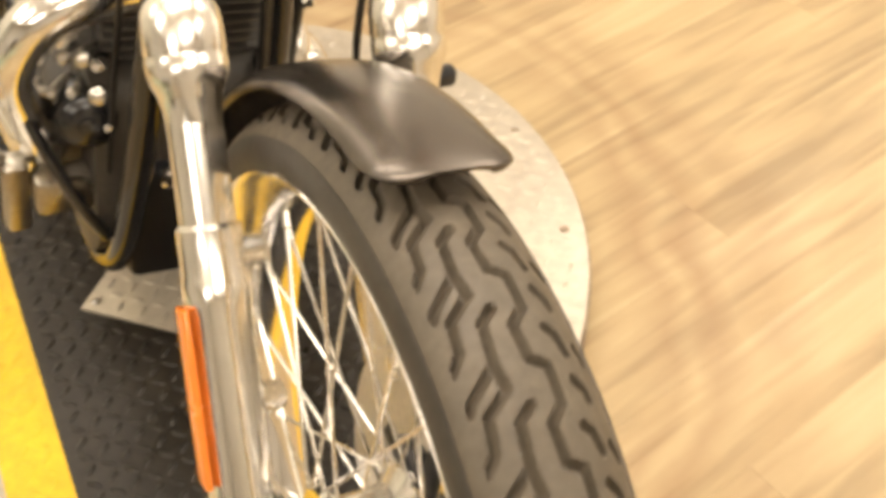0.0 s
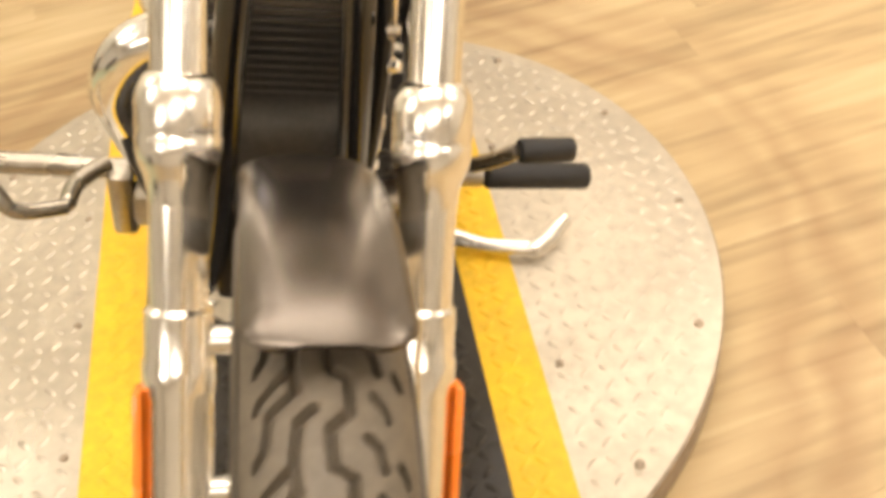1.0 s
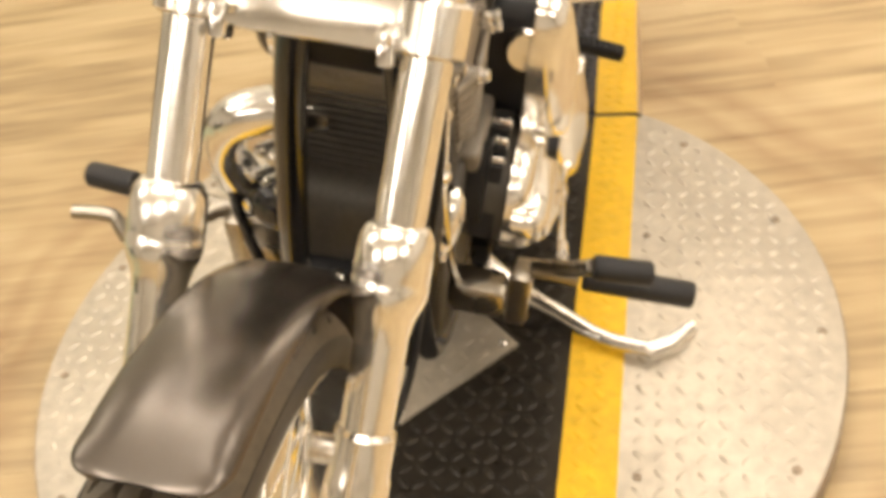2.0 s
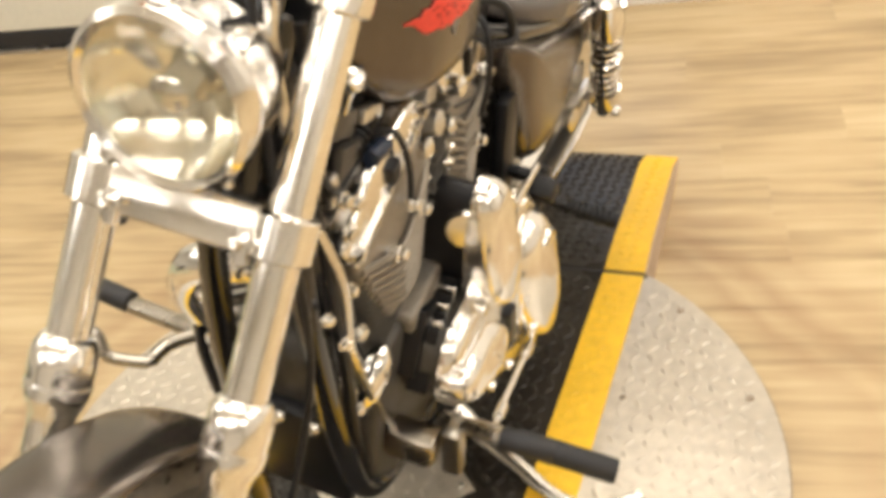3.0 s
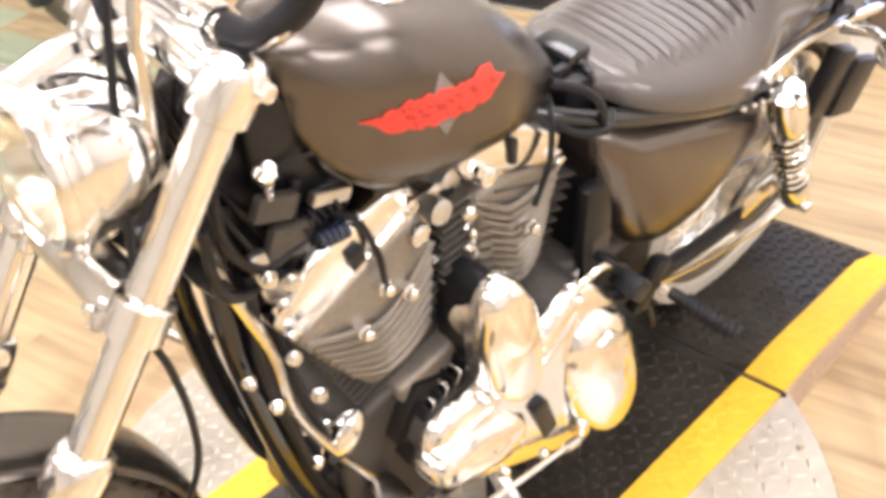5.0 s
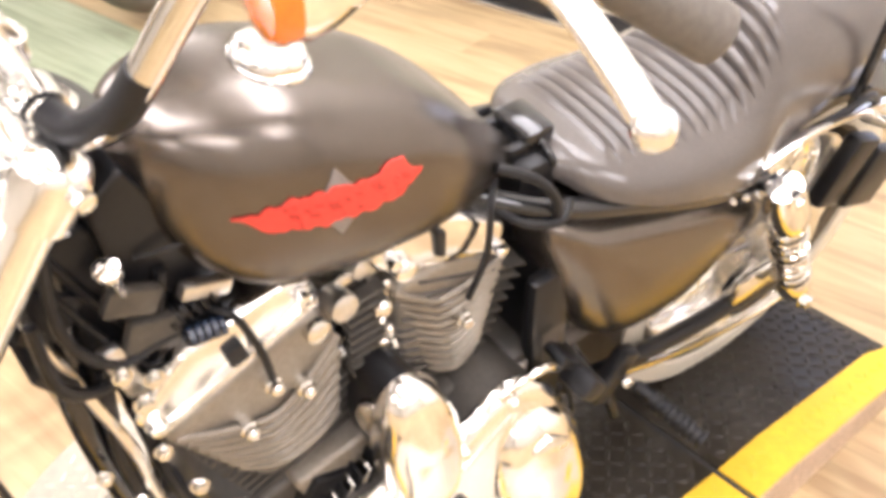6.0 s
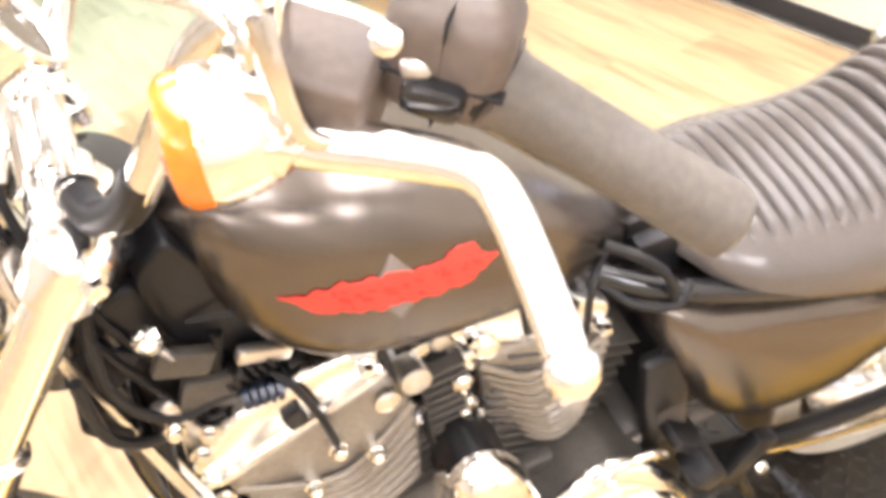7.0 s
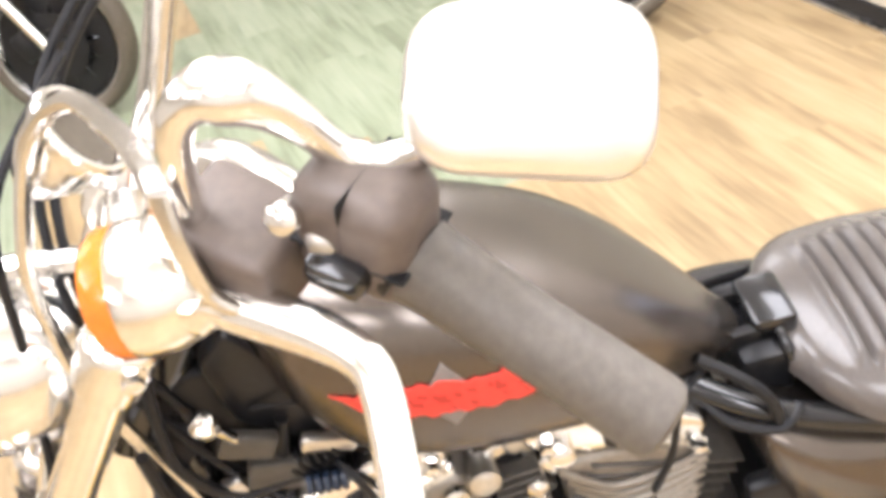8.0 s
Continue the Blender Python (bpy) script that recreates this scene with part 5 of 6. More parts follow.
stand = part("side_stand", bm, CHROME_DULL, bike, "bright side stand, swung out")
bm = B()
sweep(bm, [(0.382, 0.694, 0.108), (0.412, 0.712, 0.113), (0.446, 0.752, 0.119)], [0.013, 0.0145, 0.011], 12, flat=0.5)
part("stand_foot", bm, CHROME_DULL, stand)
bm = B()
cuboid(bm, (0.105, 0.80, 0.15), (0.05, 0.05, 0.05), 0.010)
part("stand_pivot", bm, BLACK_SATIN, stand)
for sx in (1, -1):
    bm = B()
    cuboid(bm, (sx * 0.142, 1.085, 0.360), (0.026, 0.040, 0.10), 0.008, pose(0, 0, 0, -28))
    rp = part("rear_footrest", bm, BLACK_SATIN, bike, "black folding rear foot peg")
    p0, p1 = Vector((sx * 0.160, 1.125, 0.325)), Vector((sx * 0.272, 1.160, 0.292))
    prof = [(0, 0.010)]
    L = (p1 - p0).length
    for k in range(9):
        s = 0.03 + (L - 0.035) * k / 8
        prof += [(s - 0.004, 0.0105), (s - 0.003, 0.0145), (s + 0.003, 0.0145), (s + 0.004, 0.0105)]
    lathe(bm2b := B(), prof, p0, p1 - p0, 14)
    part("ribbed_peg", bm2b, BLACK_SATIN, rp)
    part("peg_bolt", bolt(B(), (sx * 0.158, 1.105, 0.345), (sx, 0, 0.4), 0.007), CHROME, rp)
bm = B()
sweep(bm, curve([(0.13, 1.07, 0.36), (0.15, 1.09, 0.30), (0.15, 1.11, 0.25)], 4), 0.009, 8)
part("hanger_arm", bm, BLACK_SATIN, bike)

# ---- rear end ----
bm = B()
rings = []
for i in range(41):
    a = radians(-52 + 104 * i / 40)
    o_, i_ = [], []
    for j in range(21):
        th = radians(-84 + 168 * j / 20)
        r = 0.372 - 0.075 * (1 - math.cos(th)) ** 1.3
        o_.append((0.082 * math.sin(th), r * math.sin(a), r * math.cos(a)))
        i_.append((0.079 * math.sin(th), (r - 0.003) * math.sin(a), (r - 0.003) * math.cos(a)))
    rings.append([Vector(q) + AX_R for q in o_ + i_[::-1]])
loft(bm, rings)
rf = part("rear_fender", bm, BLACK_GLOSS, bike, "gloss black rear fender")
for sx in (-1, 1):
    bm = B()
    sweep(bm, curve([(sx * 0.118, 1.30, 0.622), (sx * 0.120, 1.40, 0.640), (sx * 0.118, 1.52, 0.622), (sx * 0.112, 1.66, 0.585)], 6), 0.017, 12, flat=0.5)
    part("fender_strut", bm, CHROME, rf, "chrome fender strut")
    top_, bot_ = Vector((sx * 0.160, 1.318, 0.608)), Vector((sx * 0.164, 1.472, 0.306))
    ax_ = (bot_ - top_).normalized()
    ln = (bot_ - top_).length
    sh = part("shock_absorber", lathe(B(), [(-0.018, 0.010), (-0.014, 0.024), (0.0, 0.028), (0.028, 0.030), (0.075, 0.031), (0.082, 0.028)], top_, ax_, 26), CHROME, bike, "chrome rear shock absorber with coil spring")
    part("eye", lathe(B(), [(-0.022, 0.017), (0.022, 0.017)], top_, (1, 0, 0), 20), BLACK_SATIN, sh)
    part("eye_bolt", bolt(B(), top_ + Vector((sx * 0.022, 0, 0)), (sx, 0, 0), 0.009, 0.008), CHROME, sh)
    hel = []
    for k in range(121):
        t = k / 120
        a = t * 2 * math.pi * 8.5
        u = ax_.orthogonal().normalized()
        w = ax_.cross(u)
        hel.append(top_ + ax_ * (0.080 + t * (ln - 0.155)) + (u * math.cos(a) + w * math.sin(a)) * 0.0245)
    part("spring", sweep(B(), hel, 0.0046, 7), SPRING, sh, "bright coil spring")
    part("damper", lathe(B(), [(0.07, 0.017), (ln - 0.03, 0.017)], top_, ax_, 18), BLACK_SATIN, sh)
    part("lower_cup", lathe(B(), [(ln - 0.078, 0.030), (ln - 0.070, 0.031), (ln - 0.035, 0.029), (ln - 0.012, 0.022), (ln + 0.012, 0.014)], top_, ax_, 26), CHROME, sh)
    part("lower_bolt", bolt(B(), bot_ + Vector((sx * 0.02, 0, 0)), (sx, 0, 0), 0.010, 0.012), CHROME_DULL, sh)
    bm = B()
    sweep(bm, [(sx * 0.115, 1.545, 0.60), (sx * 0.165, 1.545, 0.618), (sx * 0.195, 1.535, 0.620)], 0.009, 10)
    ts = part("rear_turn_signal", bm, CHROME, bike, "chrome bullet rear turn signal")
    part("bullet", lathe(B(), [(-0.036, 0.004), (-0.032, 0.016), (-0.018, 0.026), (0.004, 0.030), (0.022, 0.0285), (0.026, 0.024)], (sx * 0.218, 1.522, 0.622), (0, 1, 0.04), 28), CHROME, ts)
    part("lens", lathe(B(), [(0.024, 0.0245), (0.032, 0.020), (0.036, 0.008)], (sx * 0.218, 1.522, 0.622), (0, 1, 0.04), 24), AMBER, ts, "amber lens")
bm = B()
cuboid(bm, (0.122, 1.545, 0.500), (0.030, 0.070, 0.125), 0.008, pose(0, 0, 0, -22))
cuboid(bm, (0.130, 1.625, 0.455), (0.026, 0.100, 0.110), 0.008, pose(0, 0, 0, -22))
part("bag_bracket", bm, BLACK_SATIN, bike, "black bracket behind the shock")
bm = B()
sweep(bm, curve([(0.108, 1.515, 0.625), (0.115, 1.50, 0.74), (0.10, 1.53, 0.90), (0.06, 1.58, 1.02), (0.0, 1.59, 1.05), (-0.06, 1.58, 1.02), (-0.10, 1.53, 0.90), (-0.115, 1.50, 0.74), (-0.108, 1.515, 0.625)], 6), 0.008, 10)
part("sissy_bar", bm, BLACK_GLOSS, bike, "thin black backrest hoop")
bm = B()
sweep(bm, curve([(0.112, 1.40, 0.63), (0.13, 1.46, 0.66), (0.125, 1.52, 0.655), (0.12, 1.56, 0.62)], 5), 0.006, 8)
part("signal_wire", bm, BLACK_SATIN, bike)
# drive belt and its guard
bm = B()
ring = [(0.080, 0.98 + 0.062 * math.sin(radians(a)), 0.335 + 0.062 * math.cos(radians(a))) for a in range(180, 361, 15)] + [(0.080, 1.50 + 0.112 * math.sin(radians(a)), 0.318 + 0.112 * math.cos(radians(a))) for a in range(0, 181, 15)]
sweep(bm, ring, 0.010, 8, True, 0.35)
belt = part("drive_belt", bm, GRIP_RUBBER, bike, "black toothed drive belt")
bm = B()
sweep(bm, curve([(0.112, 1.08, 0.315), (0.112, 1.20, 0.262), (0.112, 1.35, 0.216), (0.112, 1.50, 0.194), (0.112, 1.61, 0.206)], 6), 0.017, 12, flat=0.5)
part("belt_guard", bm, CHROME, belt, "chrome lower belt guard")
bm = B()
cuboid(bm, (0.10, 1.26, 0.46), (0.045, 0.22, 0.010), 0.004, pose(0, 0, 0, -12))
part("upper_belt_guard", bm, CHROME_DULL, belt)
bm = B()
cuboid(bm, (0.118, 1.44, 0.312), (0.022, 0.13, 0.07), 0.014)
lathe(bm, [(0, 0.020), (0.02, 0.020), (0.026, 0.012)], (0.128, 1.50, 0.318), (1, 0, 0), 6)
part("axle_block", bm, CHROME_DULL, bike, "bright rear axle block")

# ---- handlebar and its controls ----
left = [(0.0, 0.462, 1.058), (0.05, 0.463, 1.058), (0.092, 0.474, 1.062), (0.122, 0.497, 1.095), (0.148, 0.533, 1.172), (0.170, 0.563, 1.232), (0.205, 0.594, 1.264), (0.260, 0.632, 1.267), (0.31, 0.686, 1.236), (0.36, 0.748, 1.20)]
bm = B()
sweep(bm, curve([(-x, y, z) for x, y, z in left[::-1]] + left[1:], 7), 0.0127, 14)
bar = part("handlebar", bm, CHROME_DULL, bike, "tall chrome handlebar with black grips")
for sx in (-1, 1):
    g0, g1 = Vector((sx * 0.289, 0.668, 1.257)), Vector((sx * 0.364, 0.752, 1.200))
    L = (g1 - g0).length
    part("grip", lathe(B(), [(-0.004, 0.016), (0.0, 0.0205), (0.006, 0.0190), (L * 0.5, 0.0182), (L - 0.008, 0.0190), (L - 0.003, 0.0180), (L, 0.014), (L + 0.001, 0.001)], g0, g1 - g0, 26), GRIP_RUBBER, bar, "black rubber grip")
    bm = B()
    cuboid(bm, (sx * 0.256, 0.596, 1.262), (0.050, 0.058, 0.044), 0.006, pose(0, 0, 0, -10, 0, -sx * 40), 4)
    cuboid(bm, (sx * 0.276, 0.652, 1.276), (0.044, 0.056, 0.060), 0.013, pose(0, 0, 0, -10, 0, -sx * 40), 5)
    pod = part("switch_pod", bm, POD, bar, "worn black switch housing")
    seam = pose(0, 0, 0, -10, 0, -sx * 40)
    for c, size in (((sx * 0.276, 0.652, 1.276), (0.0444, 0.0016, 0.0604)), ((sx * 0.276, 0.652, 1.272), (0.0448, 0.0568, 0.0022))):
        bm = B()
        cuboid(bm, c, size, 0.0008, seam, 1)
        part("seam", bm, BLACK_SATIN, pod)
    part("collar", lathe(B(), [(-0.010, 0.0205), (-0.009, 0.0225), (-0.003, 0.0225), (-0.002, 0.0205)], g0, g1 - g0, 26, True), BLACK_SATIN, pod)
    bm = B()
    cuboid(bm, (sx * 0.293, 0.636, 1.268), (0.020, 0.028, 0.016), 0.005, seam)
    part("switch_paddle", bm, BLACK_GLOSS, pod, "black switch paddle")
    for dy, dz, mt in ((0.0, 0.004, CHROME), (0.012, -0.014, ALUMINIUM)):
        part("button", lathe(B(), [(-0.004, 0.0075), (0.008, 0.007), (0.010, 0.004)], (sx * 0.281, 0.622 + dy, 1.290 + dz), (sx * 0.7, -0.35, 0.5), 14), mt, pod)
    bm = B()
    cuboid(bm, (sx * 0.248, 0.574, 1.262), (0.050, 0.040, 0.040), 0.009, pose(0, 0, 0, 0, 0, -sx * 40))
    cuboid(bm, (sx * 0.262, 0.566, 1.250), (0.040, 0.040, 0.022), 0.007, pose(0, 0, 0, 0, 0, -sx * 40))
    perch = part("lever_perch", bm, CHROME, bar, "bright lever perch")
    lv = curve([(sx * 0.258, 0.566, 1.246), (sx * 0.283, 0.590, 1.250), (sx * 0.312, 0.618, 1.257), (sx * 0.333, 0.635, 1.260), (sx * 0.349, 0.641, 1.255), (sx * 0.385, 0.640, 1.242), (sx * 0.418, 0.637, 1.229)], 5)
    n = len(lv)
    rr = [0.0142 - 0.0050 * min(1, i / (n * 0.5)) for i in range(n)]
    part("lever", sweep(B(), lv, rr, 12, flat=0.72), FORK_CHROME, perch, "polished control lever")
    part("lever_ball", lathe(B(), [(-0.0118, 0.001), (-0.009, 0.0075), (-0.004, 0.011), (0.0, 0.0118), (0.004, 0.011), (0.009, 0.0075), (0.0118, 0.001)], lv[-1], (sx, 0.3, -0.6), 20), CHROME, perch)
    bm = B()
    sweep(bm, curve([(sx * 0.268, 0.574, 1.312), (sx * 0.276, 0.574, 1.290), (sx * 0.282, 0.578, 1.262), (sx * 0.288, 0.590, 1.252)], 4), 0.0068, 10, flat=0.6)
    part("perch_arm", bm, CHROME_DULL, perch)
    part("pivot_screw", bolt(B(), (sx * 0.266, 0.566, 1.262), (0, 0, 1), 0.007), CHROME, perch)
    bm = B()
    sweep(bm, [(sx * 0.258, 0.578, 1.260), (sx * 0.257, 0.568, 1.254), (sx * 0.256, 0.560, 1.250)], 0.010, 10)
    sg = part("turn_signal", bm, CHROME, bar, "chrome bullet turn signal with amber lens")
    so, sa = Vector((sx * 0.254, 0.541, 1.249)), Vector((sx * 0.12, 1, 0.05))
    part("bullet", lathe(B(), [(-0.002, 0.0315), (0.004, 0.033), (0.018, 0.031), (0.034, 0.025), (0.046, 0.015), (0.050, 0.003)], so, sa, 30), FORK_CHROME, sg)
    part("lens", lathe(B(), [(0.0, 0.0318), (-0.010, 0.0312), (-0.015, 0.0275), (-0.018, 0.015), (-0.019, 0.001)], so, sa, 30), AMBER, sg, "amber lens")
    bm = B()
    arm = curve([(sx * 0.256, 0.580, 1.285), (sx * 0.260, 0.585, 1.320), (sx * 0.262, 0.592, 1.340), (sx * 0.262, 0.604, 1.348), (sx * 0.263, 0.620, 1.344), (sx * 0.264, 0.636, 1.326), (sx * 0.267, 0.650, 1.306), (sx * 0.273, 0.668, 1.302), (sx * 0.282, 0.690, 1.313), (sx * 0.290, 0.708, 1.328)], 6)
    sweep(bm, arm, [0.0075 + 0.0062 * math.exp(-((i / (len(arm) - 1) - 0.40) / 0.13) ** 2) for i in range(len(arm))], 12)
    mir = part("mirror", bm, CHROME, bar, "chrome rear-view mirror")
    mt = Matrix.Translation((sx * 0.292, 0.726, 1.334)) @ pose(0, 0, 0, 0, 0, sx * 8) @ pose(0, 0, 0, 0, sx * 52, 0) @ pose(0, 0, 0, 0, 0, 70 if sx > 0 else -70)
    body = rounded([(-0.050, -0.031), (0.050, -0.036), (0.048, 0.036), (-0.048, 0.032)], 0.027, 8)
    bm = B()
    rings = [[mt @ Vector((q[0] * f, q[1] * f, h)) for q in body] for f, h in ((0.98, -0.009), (1.0, -0.005), (0.99, 0.001), (0.955, 0.0045), (0.88, 0.0072), (0.75, 0.0092), (0.55, 0.0108), (0.3, 0.0117), (0.05, 0.012))]
    loft(bm, rings)
    part("shell", bm, SHELL, mir)
    bm = B()
    loft(bm, [[mt @ Vector((q[0] * 0.95, q[1] * 0.95, h)) for q in body] for h in (-0.0100, -0.0085)])
    part("mirror_glass", bm, MIRROR, mir)
# speedometer
so, sa = Vector((0, 0.458, 1.152)), Vector((0, 0.85, 0.53))
bm = B()
lathe(bm, [(-0.050, 0.012), (-0.040, 0.020), (-0.020, 0.029), (0.0, 0.034), (0.006, 0.0375), (0.013, 0.0385), (0.017, 0.036), (0.017, 0.0325), (0.010, 0.031), (0.008, 0.030), (0.008, 0.001)], so, sa, 44)
sp = part("speedometer", bm, CHROME, bike, "round chrome speedometer")
part("dial", lathe(B(), [(0.0085, 0.0298), (0.0095, 0.0298), (0.0095, 0.001)], so, sa, 40), DIAL, sp, "dull tan dial")
bm = B()
for k in range(11):
    a = radians(-130 + 26 * k)
    cuboid(bm, so + sa.normalized() * 0.0100 + Vector((0.025 * math.sin(a), 0.025 * math.cos(a) * -0.53, 0.025 * math.cos(a) * 0.85)), (0.0016, 0.006, 0.0008), 0, pose(0, 0, 0, 122) @ pose(0, 0, 0, 0, 0, math.degrees(a)))
part("dial_mark", bm, GREY_DECAL, sp)
for sx in (-1, 1):
    bm = B()
    lathe(bm, [(-0.014, 0.019), (0.014, 0.019)], (sx * 0.045, 0.463, 1.058), (1, 0, 0), 22)
    cl = part("bar_clamp", bm, CHROME, bike, "chrome handlebar clamp")
    part("bolt", bolt(B(), (sx * 0.045, 0.450, 1.074), (0, -0.3, 1), 0.005), CHROME, cl)

# black tube over the bar's bend, in place of the chrome's dark reflection
bm = B()
sweep(bm, curve([(0.062, 0.465, 1.059), (0.092, 0.474, 1.063), (0.119, 0.494, 1.090), (0.132, 0.510, 1.124)], 5), 0.0136, 14)
part("dark_bar_reflection", bm, BLACK_SATIN, bar, "black tube standing for the dark reflection at the bar bend")

# ---- hoses, cables and wires ----
LINES = (
    ("clutch_cable", 0.0066, [(0.256, 0.566, 1.268), (0.250, 0.569, 1.300), (0.170, 0.541, 1.274), (0.075, 0.494, 1.235), (0.030, 0.440, 1.175), (0.042, 0.402, 1.090), (0.050, 0.394, 1.030), (0.052, 0.392, 0.950), (0.062, 0.42, 0.80), (0.085, 0.45, 0.68), (0.090, 0.47, 0.55), (0.10, 0.55, 0.36), (0.12, 0.62, 0.24)]),
    ("brake_hose", 0.0040, [(-0.10, 0.45, 1.16), (0.02, 0.395, 1.13), (0.050, 0.362, 1.00), (0.075, 0.338, 0.90), (0.098, 0.324, 0.83), (0.102, 0.334, 0.77), (0.104, 0.341, 0.68), (0.102, 0.330, 0.59), (0.104, 0.27, 0.50), (0.090, 0.20, 0.45)]),
    ("throttle_cable", 0.0042, [(-0.20, 0.56, 1.22), (-0.10, 0.44, 1.14), (0.01, 0.41, 1.02), (0.045, 0.46, 0.85), (0.05, 0.54, 0.73), (0.05, 0.66, 0.70)]),
    ("throttle_cable", 0.0042, [(-0.20, 0.56, 1.23), (-0.09, 0.43, 1.15), (0.02, 0.40, 1.01), (0.055, 0.45, 0.83), (0.06, 0.53, 0.71), (0.055, 0.67, 0.69)]),
    ("wiring_loom", 0.0058, [(0.05, 0.44, 0.98), (0.070, 0.425, 0.86), (0.072, 0.46, 0.79), (0.068, 0.52, 0.79), (0.06, 0.60, 0.77)]),
    ("wiring_loom", 0.0062, [(0.072, 0.405, 0.88), (0.078, 0.41, 0.80), (0.070, 0.45, 0.765), (0.062, 0.50, 0.80), (0.055, 0.52, 0.86)]),
    ("oil_hose", 0.0080, [(0.060, 0.450, 0.78), (0.080, 0.440, 0.66), (0.086, 0.462, 0.53), (0.084, 0.488, 0.40), (0.080, 0.53, 0.28)]),
    ("oil_hose", 0.0070, [(0.050, 0.465, 0.74), (0.076, 0.478, 0.60), (0.084, 0.500, 0.50), (0.080, 0.53, 0.38), (0.06, 0.56, 0.28)]),
    ("spark_lead", 0.0040, [(0.06, 0.545, 0.80), (0.090, 0.565, 0.80), (0.102, 0.582, 0.75), (0.104, 0.590, 0.70)]),
    ("spark_lead", 0.0040, [(0.05, 0.90, 0.76), (0.085, 0.865, 0.775), (0.104, 0.850, 0.72), (0.104, 0.832, 0.66)]),
    ("vent_hose", 0.0062, [(0.06, 0.89, 0.79), (0.085, 0.925, 0.775), (0.098, 0.952, 0.735), (0.10, 0.955, 0.66)]),
    ("vent_hose", 0.0052, [(0.05, 0.88, 0.745), (0.09, 0.91, 0.722), (0.105, 0.955, 0.712), (0.09, 0.98, 0.72)]),
    ("wire", 0.0032, [(0.104, 0.952, 0.70), (0.108, 0.954, 0.62), (0.107, 0.956, 0.545)]),
    ("wire", 0.0035, [(0.10, 0.98, 0.445), (0.11, 1.00, 0.40), (0.12, 1.03, 0.34), (0.12, 1.05, 0.27)]),
    ("wire", 0.0022, [(0.055, 0.50, 0.885), (0.060, 0.53, 0.885), (0.07, 0.56, 0.89)]),
    ("drain_hose", 0.0060, [(0.06, 0.56, 0.30), (0.075, 0.59, 0.21), (0.10, 0.66, 0.16), (0.12, 0.74, 0.17)]),
    ("front_wire", 0.0035, [(-0.03, 0.42, 0.90), (-0.07, 0.45, 0.75), (-0.085, 0.49, 0.55), (-0.09, 0.53, 0.35)]),
)
for name, r, pts in LINES:
    bm = B()
    sweep(bm, curve(pts, 7), r, 9)
    part(name, bm, {"clutch_cable": CHROME_DULL}.get(name, BLACK_SATIN), bike)
for x, y, z in ((0.080, 0.455, 0.60), (0.078, 0.50, 0.44)):
    bm = B()
    bolt(bm, (x + 0.012, y - 0.012, z), (0.8, -0.5, 0.2), 0.0065, 0.008)
    part("clamp_bolt", bm, CHROME, bike)

# ---- neighbouring motorcycles across the showroom ----
def cast_wheel(parent, c, r, w, axis):
    """A cast black wheel with a bright rim lip, round the given axle."""
    a = Vector(axis).normalized()
    q = Vector((1, 0, 0)).rotation_difference(a).to_matrix().to_4x4()
    place = Matrix.Translation(c) @ q
    bm = B()
    lathe(bm, [(-0.05, 0.02), (-0.05, 0.055), (-0.02, 0.06), (0.02, 0.06), (0.05, 0.055), (0.05, 0.02)], (0, 0, 0), (1, 0, 0), 30)
    hub = part("wheel", bm, BLACK_GLOSS, parent, "black cast wheel with bright rim lip")
    hub.matrix_local = place
    part("tyre", tyre(B(), r, w, 0.080, None, 120, 26), RUBBER, hub)
    rr = r - 0.068
    bm = B()
    lathe(bm, [(-0.040, rr), (-0.043, rr + 0.008), (-0.036, rr + 0.006), (0, rr - 0.016), (0.036, rr + 0.006), (0.043, rr + 0.008), (0.040, rr), (0.0, rr - 0.024)], (0, 0, 0), (1, 0, 0), 90, True)
    part("rim", bm, CHROME, hub, "bright rim lip")
    for k in range(13):
        t = 2 * math.pi * k / 13
        bm = B()
        sweep(bm, [(0, 0.045 * math.sin(t), 0.045 * math.cos(t)), (0, (rr - 0.01) * math.sin(t + 0.12), (rr - 0.01) * math.cos(t + 0.12))], [0.020, 0.013], 8)
        part("wheel_spoke", bm, BLACK_GLOSS, hub)
    bm = B()
    lathe(bm, [(-0.012, 0.05), (-0.016, rr - 0.02), (0.016, rr - 0.02), (0.012, 0.05)], (0, 0, 0), (1, 0, 0), 48, True)
    part("wheel_web", bm, BLACK_SATIN, hub)
    bm = B()
    lathe(bm, [(0.055, 0.08), (0.055, 0.145), (0.060, 0.145), (0.060, 0.08)], (0, 0, 0), (1, 0, 0), 48, True)
    part("brake_disc", bm, BLACK_SATIN, hub)
    return hub


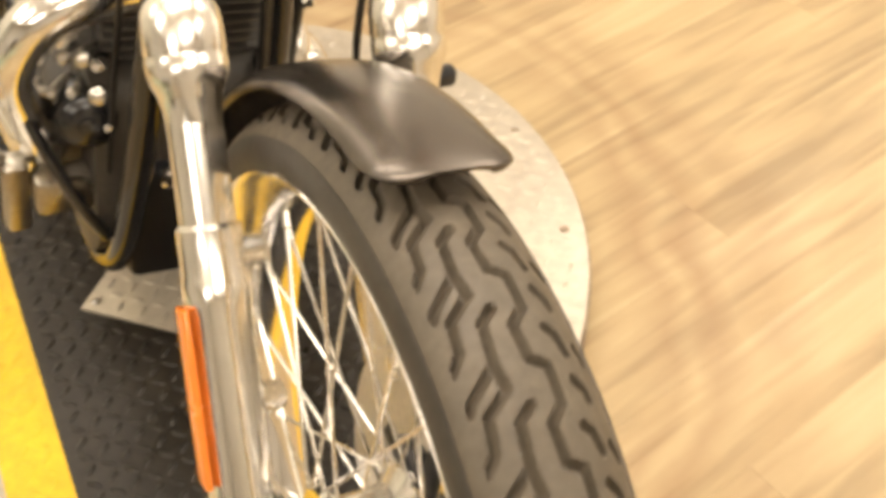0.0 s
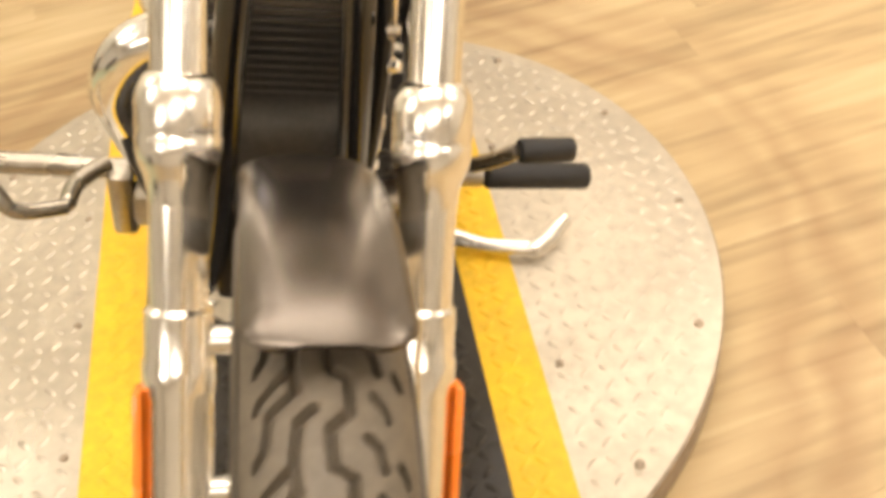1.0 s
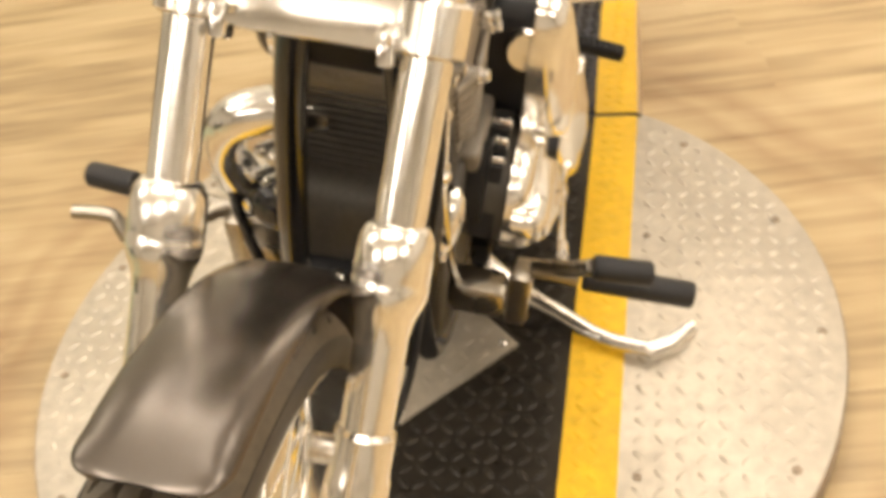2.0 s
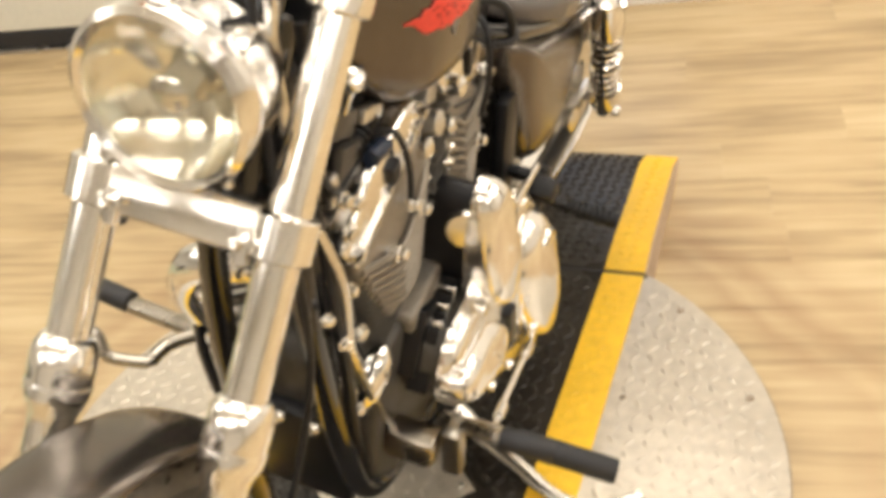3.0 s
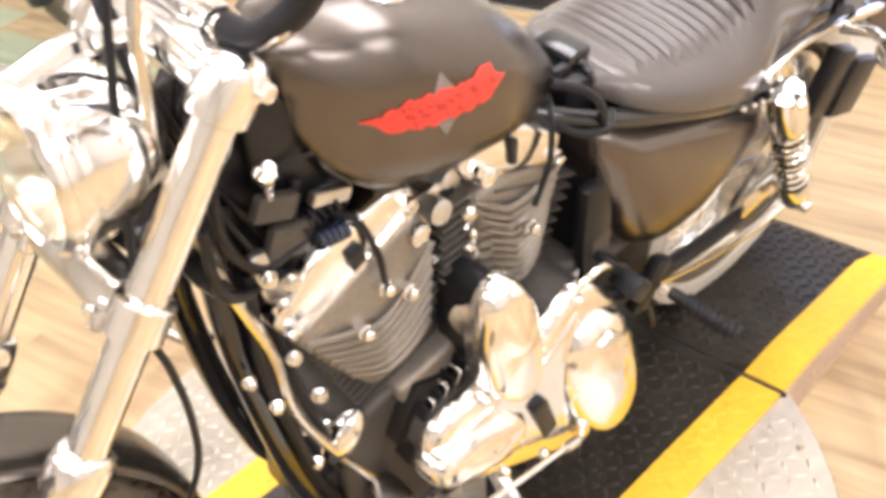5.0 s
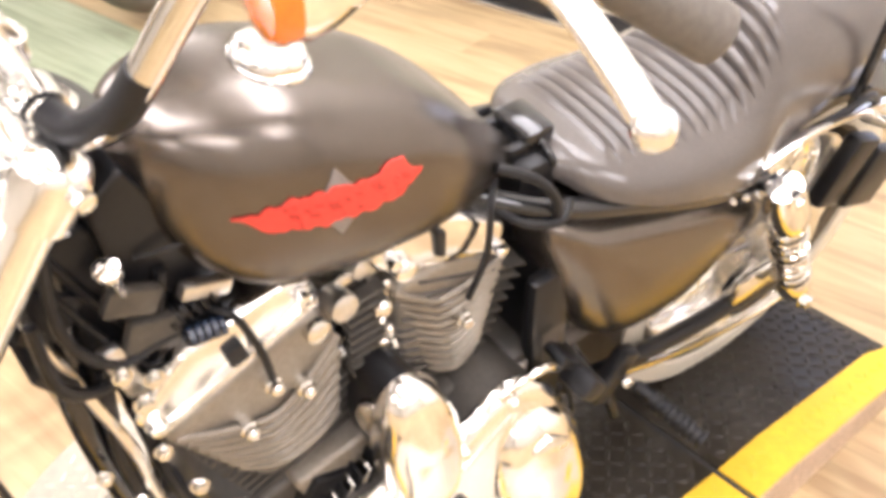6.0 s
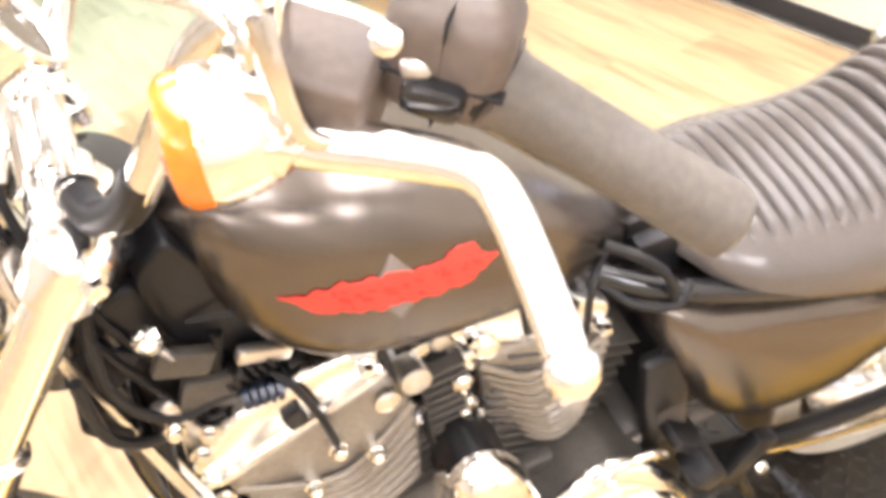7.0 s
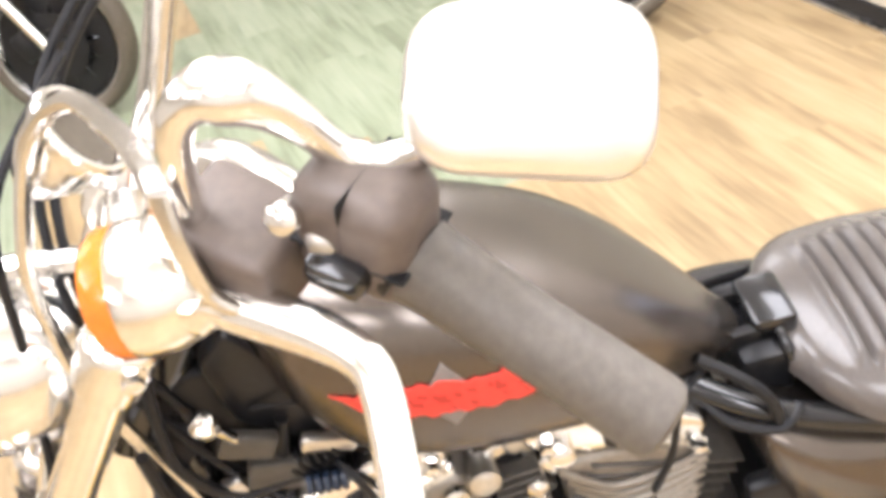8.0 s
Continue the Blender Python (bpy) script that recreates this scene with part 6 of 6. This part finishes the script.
def neighbour(label, m, colour, whole):
    """The front end of a parked motorcycle that heads along its own +y."""
    nb = thing("parked_motorcycle", label, "motorcycle", m, "parked motorcycles")
    cast_wheel(nb, Vector((0, 0, 0.33)), 0.33, 0.115, (1, 0, 0))
    bm = B()
    rings = []
    for i in range(25):
        a = radians(-35 + 140 * i / 24)
        row = []
        for th in range(-80, 81, 16):
            row.append(Vector((0.068 * math.sin(radians(th)), -math.sin(a) * (0.362 - 0.05 * (1 - math.cos(radians(th)))), 0.33 + math.cos(a) * (0.362 - 0.05 * (1 - math.cos(radians(th)))))))
        inner = [Vector((q.x * 0.95, q.y * 0.99, 0.33 + (q.z - 0.33) * 0.99)) for q in row[::-1]]
        rings.append(row + inner)
    loft(bm, rings)
    part("front_fender", bm, colour, nb, "dark glossy front fender")
    for sx in (-1, 1):
        bm = B()
        sweep(bm, [(sx * 0.095, 0.0, 0.33), (sx * 0.095, -0.16, 0.62), (sx * 0.095, -0.161, 0.622), (sx * 0.095, -0.36, 1.0)], [0.026, 0.026, 0.021, 0.021], 16)
        leg = part("fork_leg", bm, CHROME, nb, "bright fork leg")
        bm = B()
        cuboid(bm, (sx * 0.124, -0.13, 0.60), (0.008, 0.028, 0.075), 0.003, pose(0, 0, 0, 28))
        part("reflector", bm, ORANGE, leg, "orange side reflector")
        bm = B()
        cuboid(bm, (sx * 0.085, -0.10, 0.36), (0.05, 0.08, 0.12), 0.014, pose(0, 0, 0, 28))
        part("brake_caliper", bm, BLACK_SATIN, leg)
    if whole:
        bm = B()
        cuboid(bm, (0, -0.74, 0.45), (0.30, 0.62, 0.52), 0.06)
        part("engine", bm, BLACK_GLOSS, nb, "black engine block")
        for sx in (-1, 1):
            bm = B()
            sweep(bm, curve([(sx * 0.04, -0.42, 0.92), (sx * 0.08, -0.46, 0.6), (sx * 0.10, -0.52, 0.25), (sx * 0.10, -0.9, 0.18)], 5), 0.018, 10)
            part("down_tube", bm, BLACK_GLOSS, nb)
            bm = B()
            sweep(bm, curve([(sx * 0.10, -0.50, 0.55), (sx * 0.17, -0.46, 0.5), (sx * 0.18, -0.52, 0.3), (sx * 0.17, -1.1, 0.24)], 5), 0.024, 12)
            part("exhaust_pipe", bm, CHROME, nb)
        bm = B()
        loft(bm, [[(hw * math.cos(t), y, 0.86 + 0.10 * math.sin(t)) for t in np.linspace(0, 2 * math.pi, 20, endpoint=False)] for y, hw in ((-0.45, 0.05), (-0.52, 0.11), (-0.7, 0.13), (-0.9, 0.10), (-1.0, 0.05))])
        part("fuel_tank", bm, colour, nb)
    return nb


neighbour("blue-black motorcycle with black cast wheel, parked on green planks", pose(-2.90, -0.30, FLOOR + 0.002, 0, -6, -14) @ Matrix.Scale(0.87, 4), BLUE_PAINT, True)
neighbour("front end of a parked motorcycle with a dark tyre", pose(-2.36, 1.60, FLOOR + 0.002, 0, -5, 8), BLACK_GLOSS, False)


# ---- floor planks, last ----
def floor_piece(name, material, length, width):
    bm = B()
    cuboid(bm, (0, 0, -0.004), (length - 0.0003, width - 0.0003, 0.008), 0.00015, segments=1)
    return finish(name, bm, material)


floor = tagged(new("floor"), "light wood-look plank floor, dull satin, with green-stained planks to one side", "floor", "", "structure")
bm = B()
cuboid(bm, (-0.3, -0.7, FLOOR - 0.06), (9.7, 8.3, 0.10))
part("subfloor", bm, WOOD, floor)
PL, PW = 1.22, 0.152
me_wood, me_green = floor_piece("plank", WOOD, PL, PW), floor_piece("plank", WOOD_GREEN, PL, PW)
turn = pose(0, 0, 0, 0, 0, math.degrees(WALL_TURN))
rng = random.Random(5)
far_wood = []
count = 0
for j in range(-34, 19):
    shift = rng.random() * PL
    for i in range(-6, 6):
        p = turn @ Vector((i * PL + shift, j * PW + 0.04, 0))
        if p.y > 2.72 + 0.17 * p.x or not (-4.9 < p.x < 3.6 and -4.6 < p.y):
            continue
        near = -3.9 < p.x < 2.1 and -1.1 < p.y
        green = p.x < -1.78 and p.y < 1.48
        if near:
            ob = new("plank", me_green if green else me_wood)
            ob.parent = floor
            ob.matrix_world = Matrix.Translation((p.x, p.y, FLOOR)) @ turn
            count += 1
        else:
            far_wood.append(p)
verts, faces = [], []
for p in far_wood:
    n = len(verts)
    for sx, sy in ((-1, -1), (1, -1), (1, 1), (-1, 1)):
        q = turn @ Vector((sx * (PL / 2 - 0.0008), sy * (PW / 2 - 0.0008), 0))
        verts.append((p.x + q.x, p.y + q.y, FLOOR))
    faces.append((n, n + 1, n + 2, n + 3))
me = bpy.data.meshes.new("far_planks")
me.from_pydata(verts, [], faces)
me.materials.append(WOOD)
ob = new("far_planks", me)
ob.parent = floor
tagged(ob, kind="stuff")
